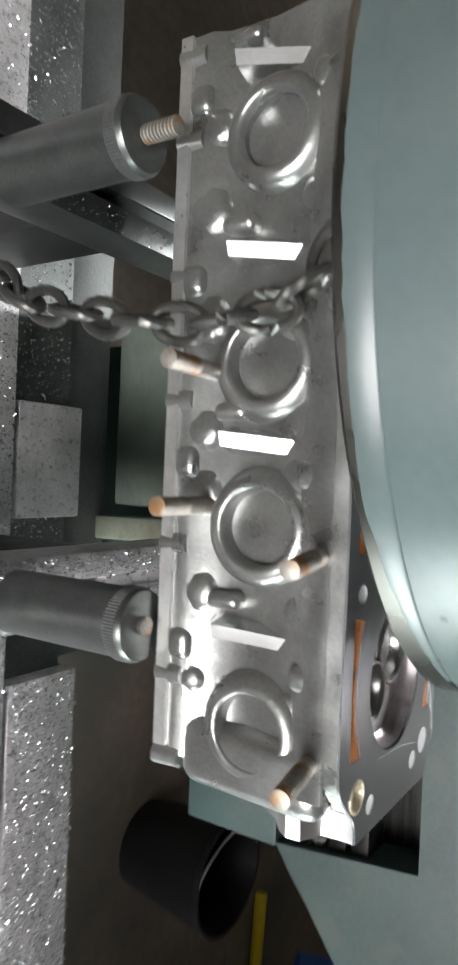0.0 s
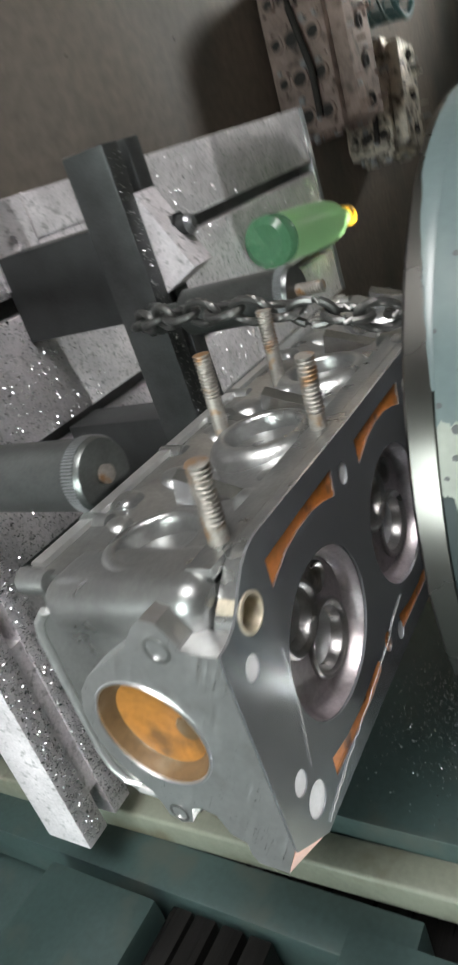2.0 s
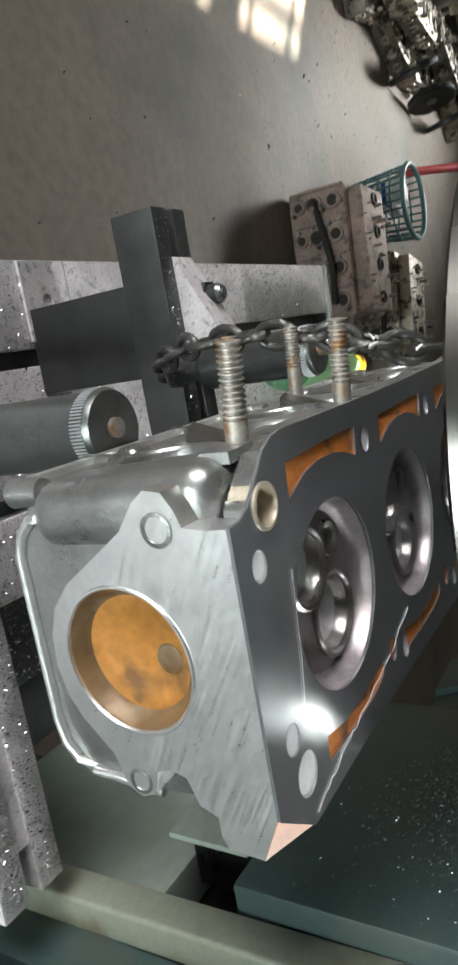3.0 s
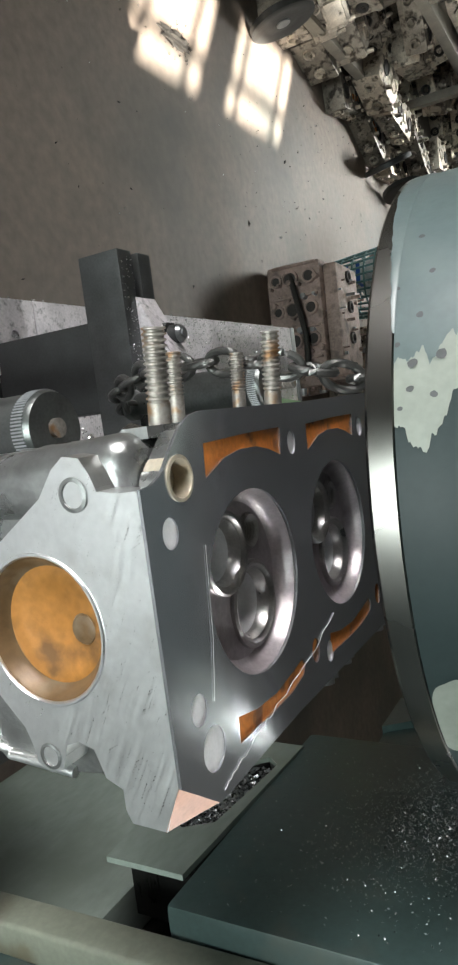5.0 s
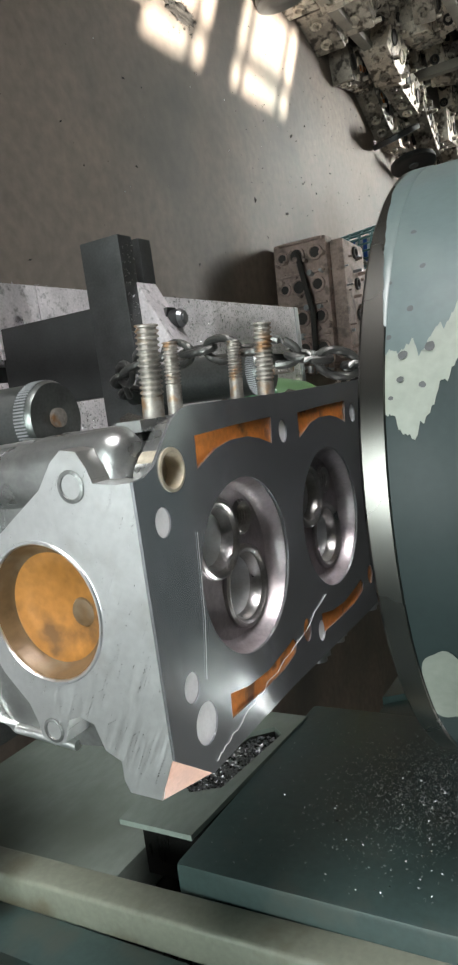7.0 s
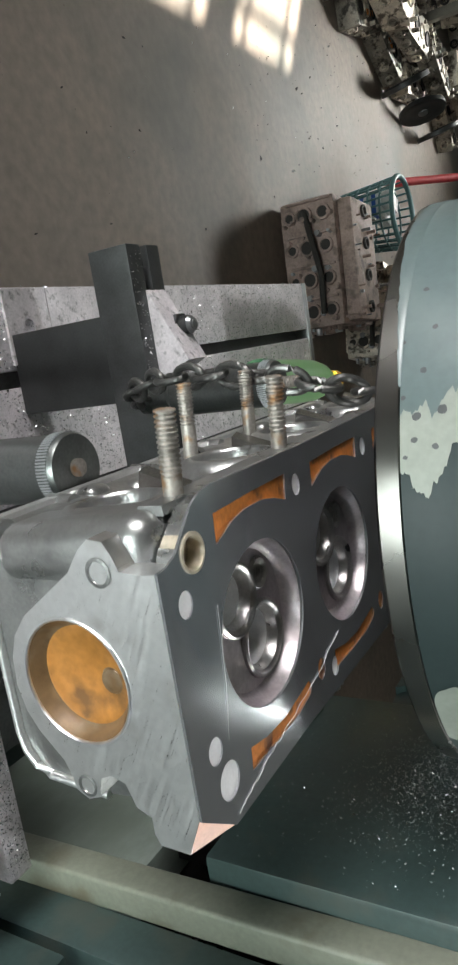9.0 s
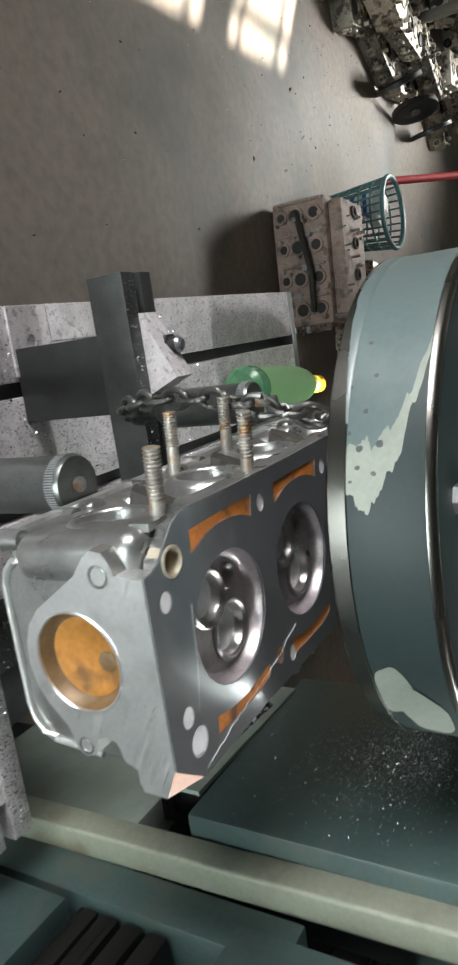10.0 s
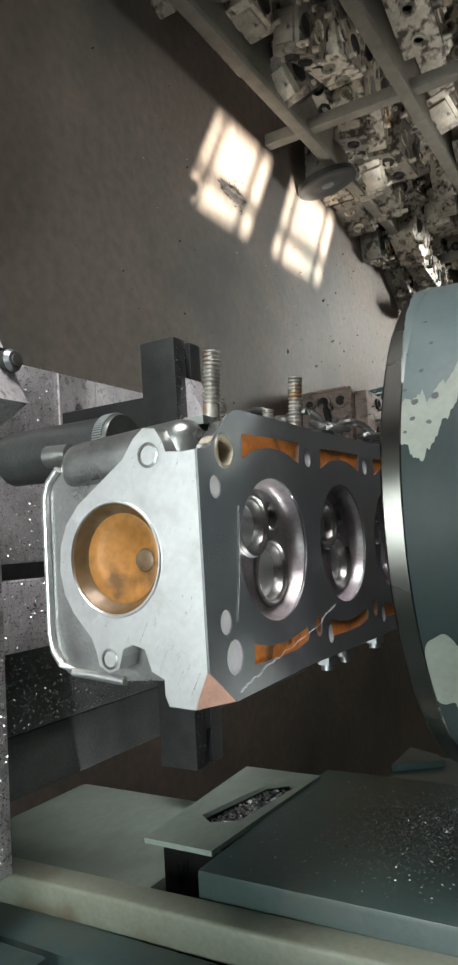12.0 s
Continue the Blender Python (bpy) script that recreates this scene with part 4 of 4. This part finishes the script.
engine_block("engine_block", (-0.32, 2.70, 0.0), 86, (0.34, 0.50, 0.25), RUST, "rusty engine block standing on the concrete floor")


def basket():
    b = thing("plastic_basket", (-0.55, 3.30, 0.0), "teal lattice basket full of small boxes", "basket")
    H, r0, r1 = 0.30, 0.135, 0.165
    for k in range(28):
        a = 2 * math.pi * k / 28
        c, s_ = math.cos(a), math.sin(a)
        part("slat", tube(B(), [(r0 * c, r0 * s_, 0.0), (r1 * c, r1 * s_, H)], 0.005, 6), TEAL, b)
    for h in (0.0, 0.06, 0.12, 0.18, 0.24, 0.30):
        r = r0 + (r1 - r0) * h / H
        part("hoop", tube(B(), [(r * math.cos(2 * math.pi * k / 32), r * math.sin(2 * math.pi * k / 32), h) for k in range(32)], 0.005, 6, closed=True), TEAL, b)
    part("basket_rim", tube(B(), [(r1 * math.cos(2 * math.pi * k / 40), r1 * math.sin(2 * math.pi * k / 40), H) for k in range(40)], 0.012, 8, closed=True), TEAL, b)
    part("basket_floor", cyl(B(), (0, 0, 0.002), (0, 0, 0.01), r0, seg=32), TEAL, b)
    rng = random.Random(8)
    for k in range(9):
        c = thing("small_carton", (-0.55 + rng.uniform(-0.07, 0.07), 3.30 + rng.uniform(-0.07, 0.07), 0.012 + 0.05 * (k // 2)), "small white and blue carton in the basket", "box", "cartons in the basket")
        c.rotation_euler = (0, 0, rng.uniform(0, 3))
        part("carton", box(B(), (-0.05, -0.035, 0), (0.05, 0.035, 0.05), 0.002), WHITEP, c)
        part("band", box(B(), (-0.0505, -0.0355, 0.015), (0.0505, 0.0355, 0.035)), BLUEP if k % 2 else WHITEP, c)


basket()


def red_bar():
    r = thing("red_bar", (-0.86, 4.24, 0.0), "red painted steel bar leaning over the scrap", "bar")
    part("bar", tube(B(), [(0.02, -0.1, 0.02), (0.0, 0.35, 0.28), (-0.02, 0.6, 0.42)], 0.024, 12), REDP, r)
    part("grip", tube(B(), [(-0.02, 0.6, 0.42), (-0.03, 0.72, 0.49)], 0.028, 12), WHITEP, r)


red_bar()


def rag():
    r = thing("oily_rag", (0.294, -0.128, D - 0.15), "crumpled oily rag hung on the slideway", "rag")
    bm = B()
    bmesh.ops.create_icosphere(bm, subdivisions=5, radius=1.0)
    for v in bm.verts:
        k = 1 + 0.5 * noise.noise(v.co * 1.7) + 0.3 * abs(noise.noise(v.co * 4.1)) + 0.1 * noise.noise(v.co * 11)
        v.co = Vector((v.co.x * 0.010, v.co.y * 0.026, v.co.z * 0.020)) * k
    part("cloth", bm, RAG, r)


rag()


def dirt_clod():
    c = thing("dirt_clod", (-1.315, 2.07, 0.0), "dark flattened clod of oily dirt on the floor", "dirt")
    bm = B()
    bmesh.ops.create_icosphere(bm, subdivisions=4, radius=1.0)
    for v in bm.verts:
        k = 1 + 0.55 * noise.noise(v.co * 2.1) + 0.35 * noise.noise(v.co * 5.3)
        v.co = Vector((v.co.x * 0.026 * k, v.co.y * 0.085 * k, max(0.0, v.co.z) * 0.012 * k))
    part("clod", bm, RAG, c)


dirt_clod()


def bucket():
    b = thing("black_bucket", (1.30, -0.89, 0.0), "black plastic bucket on the floor", "bucket")
    part("shell", turn(B(), [(0.0, 0.0), (0.115, 0.0), (0.147, 0.27), (0.153, 0.274), (0.153, 0.286), (0.142, 0.286), (0.111, 0.010), (0.0, 0.010)], (0, 0, 0), seg=48), BLACKP, b)
    part("handle", tube(B(), [(0.147 * math.cos(a), 0.147 * math.sin(a) * 0.9, 0.275 + 0.03 * math.sin(a)) for a in [math.pi * k / 16 for k in range(17)]], 0.004, 8), STEEL, b, "bent wire handle")
    y = thing("yellow_rod", (1.94, -1.5, 0.0), "yellow plastic rod lying on the floor", "rod")
    part("rod", tube(B(), [(0.01, 0.16, 0.022), (-0.03, -0.3, 0.022)], 0.022, 10), YELLOW, y)
    c = thing("blue_strip", (2.72, -2.04, 0.0), "blue plastic strip lying on the floor", "strip")
    c.rotation_euler = (0, 0, math.atan2(-0.53, 0.86))
    part("strip", box(B(), (-0.5, -0.03, 0.0), (0.5, 0.03, 0.02), 0.004), BLUEP, c)


bucket()


# ---- the rack of scrap cylinder heads ----
def rack():
    r = thing("steel_rack", (-1.68, 2.42, 0.0), "dark steel shelf rack crowded with old engine parts", "rack")
    for y in (-1.6, 0.0, 1.9, 3.4):
        part("post", box(B(), (-0.03, y - 0.025, 0.0), (0.02, y + 0.025, 1.15), 0.003), RACKM, r)
        part("post", box(B(), (-0.75, y - 0.025, 0.0), (-0.70, y + 0.025, 1.15), 0.003), RACKM, r)
        for z in (0.165, 0.605, 1.05):
            part("brace", box(B(), (-0.70, y - 0.015, z), (-0.03, y + 0.015, z + 0.03), 0.002), RACKM, r)
    for z in (0.165, 0.605, 1.05):
        part("beam", box(B(), (0.02, -1.65, z), (0.05, 3.45, z + 0.05), 0.003), RACKM, r)
        part("beam", box(B(), (-0.78, -1.65, z), (-0.75, 3.45, z + 0.05), 0.003), RACKM, r)
        part("shelf", box(B(), (-0.745, -1.6, z + 0.031), (0.018, 3.4, z + 0.036)), RACKM, r)
    return r


rack()


def scrap_head(name, kind, label):
    rng = random.Random(20 + kind)
    e = thing(name, (0, 0, 0), label, "engine part", "scrap engine parts")
    L, W, H = (0.40, 0.17, 0.11) if kind < 3 else (0.26, 0.2, 0.15)
    part("casting", box(B(), (-L / 2, -W / 2, 0.0), (L / 2, W / 2, H), 0.008), JUNK, e)
    n = 4 if kind < 3 else 2
    for k in range(n):
        x = -L / 2 + L * (k + 0.5) / n
        r = min(0.034, L / n * 0.38)
        # near-black bores and far-side ports have depth shade put into their colour
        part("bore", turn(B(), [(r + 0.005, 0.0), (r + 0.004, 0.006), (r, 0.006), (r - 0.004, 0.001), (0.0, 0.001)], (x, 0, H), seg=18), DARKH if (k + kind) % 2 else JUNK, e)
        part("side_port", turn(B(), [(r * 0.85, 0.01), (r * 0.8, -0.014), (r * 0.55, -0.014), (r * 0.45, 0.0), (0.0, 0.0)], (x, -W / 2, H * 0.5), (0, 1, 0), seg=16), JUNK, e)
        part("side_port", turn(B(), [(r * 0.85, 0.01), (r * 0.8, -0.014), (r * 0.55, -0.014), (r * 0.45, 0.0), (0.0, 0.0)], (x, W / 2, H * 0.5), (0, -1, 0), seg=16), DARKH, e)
        for s_ in (-1, 1):
            part("boss", cyl(B(), (x + L / n * 0.4, s_ * W * 0.38, H - 0.01), (x + L / n * 0.4, s_ * W * 0.38, H + rng.uniform(0.008, 0.035)), 0.013, 0.010, seg=12), JUNK, e)
    part("end_flange", box(B(), (L / 2 - 0.002, -W * 0.3, H * 0.15), (L / 2 + 0.016, W * 0.33, H * 0.85), 0.004), JUNK, e)
    if kind == 1:
        part("gasket_mark", box(B(), (-0.05, -0.03, H + 0.001), (0.05, 0.0, H + 0.003)), SEAL, e, "orange gasket remains")
    return e


def scrap_wheel():
    e = thing("flywheel", (0, 0, 0), "dark greasy flywheel leaning on the rack", "flywheel", "flywheels")
    part("disc", turn(B(), [(0.03, 0.0), (0.13, 0.0), (0.14, 0.006), (0.14, 0.03), (0.125, 0.034), (0.09, 0.026), (0.05, 0.03), (0.03, 0.03), (0.03, 0.0)], (0, 0, 0), seg=40), BLACKS, e)
    part("hub", turn(B(), [(0.0, 0.004), (0.029, 0.004), (0.029, 0.036), (0.0, 0.036)], (0, 0, 0), seg=24), STEEL, e)
    return e


def fill_rack():
    rng = random.Random(42)
    words = ("old oily cylinder head casting lying on the rack", "scrap cylinder head with orange gasket remains on the rack", "dirty grey engine casting stacked on the rack", "short scrap engine casting stacked on the rack", "stained alloy housing stacked on the rack")
    kinds = [scrap_head("scrap_cylinder_head" if k < 3 else "scrap_casting", k, words[k]) for k in range(5)]
    kinds[0].matrix_basis = pose(-2.0, 2.6, 0.216, 0, 0, 80)
    kinds[1].matrix_basis = pose(-1.95, 3.1, 0.656, 0, 0, 12)
    kinds[2].matrix_basis = pose(-2.2, 1.4, 0.216, 0, 0, 40)
    kinds[3].matrix_basis = pose(-1.85, 2.2, 0.656, 0, 0, 70)
    kinds[4].matrix_basis = pose(-1.9, 4.2, 0.656, 0, 0, 15)
    for z0 in (0.203, 0.643, 1.088):
        for layer in range(3 if z0 < 1 else 2):
            for j in range(25):
                x, y = -1.80 - rng.random() * 0.44, 0.92 + j * 0.192 + rng.uniform(-0.05, 0.05)
                k = rng.randrange(5)
                copy_thing(kinds[k], pose(x, y, z0 + layer * 0.115, rng.uniform(-14, 14), rng.uniform(-12, 12), rng.uniform(0, 360)))
    # pieces on the floor in front of the rack
    for x, y, rz in ((-1.72, 3.3, 70), (-1.62, 3.75, 100), (-1.55, 4.1, 60), (-1.45, 4.55, 95), (-1.70, 4.4, 20), (-1.5, 4.95, 80), (-1.4, 5.4, 30), (-1.75, 2.95, 85), (-1.95, 2.0, 88), (-1.9, 1.55, 70)):
        copy_thing(kinds[rng.randrange(5)], pose(x, y, 0.0, 0, 0, rz))
        copy_thing(kinds[rng.randrange(5)], pose(x - 0.05, y + 0.02, 0.155, rng.uniform(-8, 8), 0, rz + rng.uniform(-40, 40)))
    w = scrap_wheel()
    w.matrix_basis = pose(-1.60, 2.72, 0.142, 0, 78, 10)
    for x, y, rz in ((-1.36, 4.15, 20), (-1.28, 4.5, -10), (-1.22, 4.85, 15)):
        copy_thing(w, pose(x, y, 0.142, 0, 80, rz))


fill_rack()


# ---- metal chips ----
def scatter(name, material, parent_list, n, seed, spots, size, label, lift=0.0008, carry=True):
    """Small curled flakes strewn over areas: (origin, u, v, normal, share, clumping)."""
    rng = random.Random(seed)
    verts, faces = [], []
    total = sum(s[4] for s in spots)
    for o, u, v, nrm, share, clump in spots:
        o, u, v, nrm = Vector(o), Vector(u), Vector(v), Vector(nrm)
        for _ in range(int(n * share / total)):
            if clump:
                a, b = rng.gauss(0.5, clump), rng.gauss(0.5, 0.27)
                if abs(a - 0.5) > 0.62 or abs(b - 0.5) > 0.72:
                    continue
            else:
                a, b = rng.random(), rng.random()
            p = o + u * a + v * b + nrm * (lift + rng.random() * size * 0.4)
            s_ = size * rng.uniform(0.35, 1.3) * (1.8 if rng.random() < 0.06 else 1)
            q = Euler((rng.uniform(-0.9, 0.9), rng.uniform(-0.9, 0.9), rng.uniform(0, 6.28))).to_matrix()
            m = nrm.to_track_quat("Z", "Y").to_matrix() @ q
            k = len(verts)
            for c in ((-0.5, -0.18, 0), (0.1, -0.22, 0.16), (0.6, 0.05, 0.02), (0.0, 0.25, 0.1)):
                verts.append(p + m @ (Vector(c) * s_))
            faces.append((k, k + 1, k + 3))
            faces.append((k + 1, k + 2, k + 3))
    me = bpy.data.meshes.new(name)
    me.from_pydata(verts, [], faces)
    me.materials.append(material)
    ob = new(name, me)
    tagged(ob, label, "metal chips", kind="stuff")
    if carry:
        CARRIED.append(ob)
    return ob


ZT = D - 0.402
scatter("table_chips", CHIPS, None, 60000, 1, [((-0.157, -0.5, ZT), (0.082, 0, 0), (0, 1.55, 0), (0, 0, 1), 3, 0), ((-0.058, -0.5, ZT), (0.11, 0, 0), (0, 1.55, 0), (0, 0, 1), 4, 0), ((0.072, -0.5, ZT), (0.072, 0, 0), (0, 1.55, 0), (0, 0, 1), 3, 0), ((0.150, -0.6, ZT), (0.085, 0, 0), (0, 0.56, 0), (0, 0, 1), 3.5, 0), ((0.150, 0.0, ZT - 0.022), (0.08, 0, 0), (0, 0.9, 0), (0, 0, 1), 1.5, 0)], 0.0023, "bright wet aluminium chips strewn over the machine table")
scatter("strap_chips", CHIPS, None, 6000, 2, [((-0.16, 0.055, D - 0.24), (0.42, 0, 0), (0, 0.018, 0), (0, 0, 1), 2, 0), ((-0.16, 0.084, D - 0.24), (0.42, 0, 0), (0, 0.018, 0), (0, 0, 1), 2, 0), ((-0.16, 0.336, D - 0.24), (0.42, 0, 0), (0, 0.018, 0), (0, 0, 1), 0.4, 0)], 0.0018, "bright aluminium chips lying on the clamp straps")
scatter("guard_chips", DCHIPS, None, 6500, 3, [((0.27, 0.16, D - 0.05), (0, 0.16, 0), (0, 0.02, 0.12), (-1, 0, 0), 5, 0.22), ((0.27, 0.13, D - 0.12), (0, 0.2, 0), (0, 0, 0.2), (-1, 0, 0), 0.35, 0)], 0.0015, "dark oily metal chips clinging to the guard", carry=False)
scatter("pocket_chips", DCHIPS, None, 2600, 4, [((0.276, 0.200, D - 0.176), (0, 0.092, 0.014), (0, 0.003, 0.029), (-1, 0, 0), 1, 0)], 0.003, "dark metal chips caught in the pocket", carry=False)


scatter("floor_debris", DARKH, None, 420, 6, [((-1.65, 1.1, 0.0), (1.9, 0, 0), (0, 4.2, 0), (0, 0, 1), 1, 0), ((-1.45, 2.4, 0.0), (0.7, 0, 0), (0, 1.6, 0), (0, 0, 1), 0.5, 0), ((-1.38, 2.02, 0.0), (0.14, 0, 0), (0, 0.14, 0), (0, 0, 1), 0.9, 0.2)], 0.010, "small dark crumbs of dirt on the concrete floor", carry=False)
scatter("floor_chips", CHIPS, None, 90, 7, [((-1.5, 1.4, 0.0), (1.3, 0, 0), (0, 3.0, 0), (0, 0, 1), 1, 0)], 0.012, "few bright metal chips on the concrete floor", carry=False)


def motions():
    """The work table and all that it carries creep along under the wheel."""
    for ob in CARRIED:
        start = ob.matrix_basis.copy()
        walk(ob, [(t, Matrix.Translation((0, FEED * t, 0)) @ start) for t in range(13)])


motions()
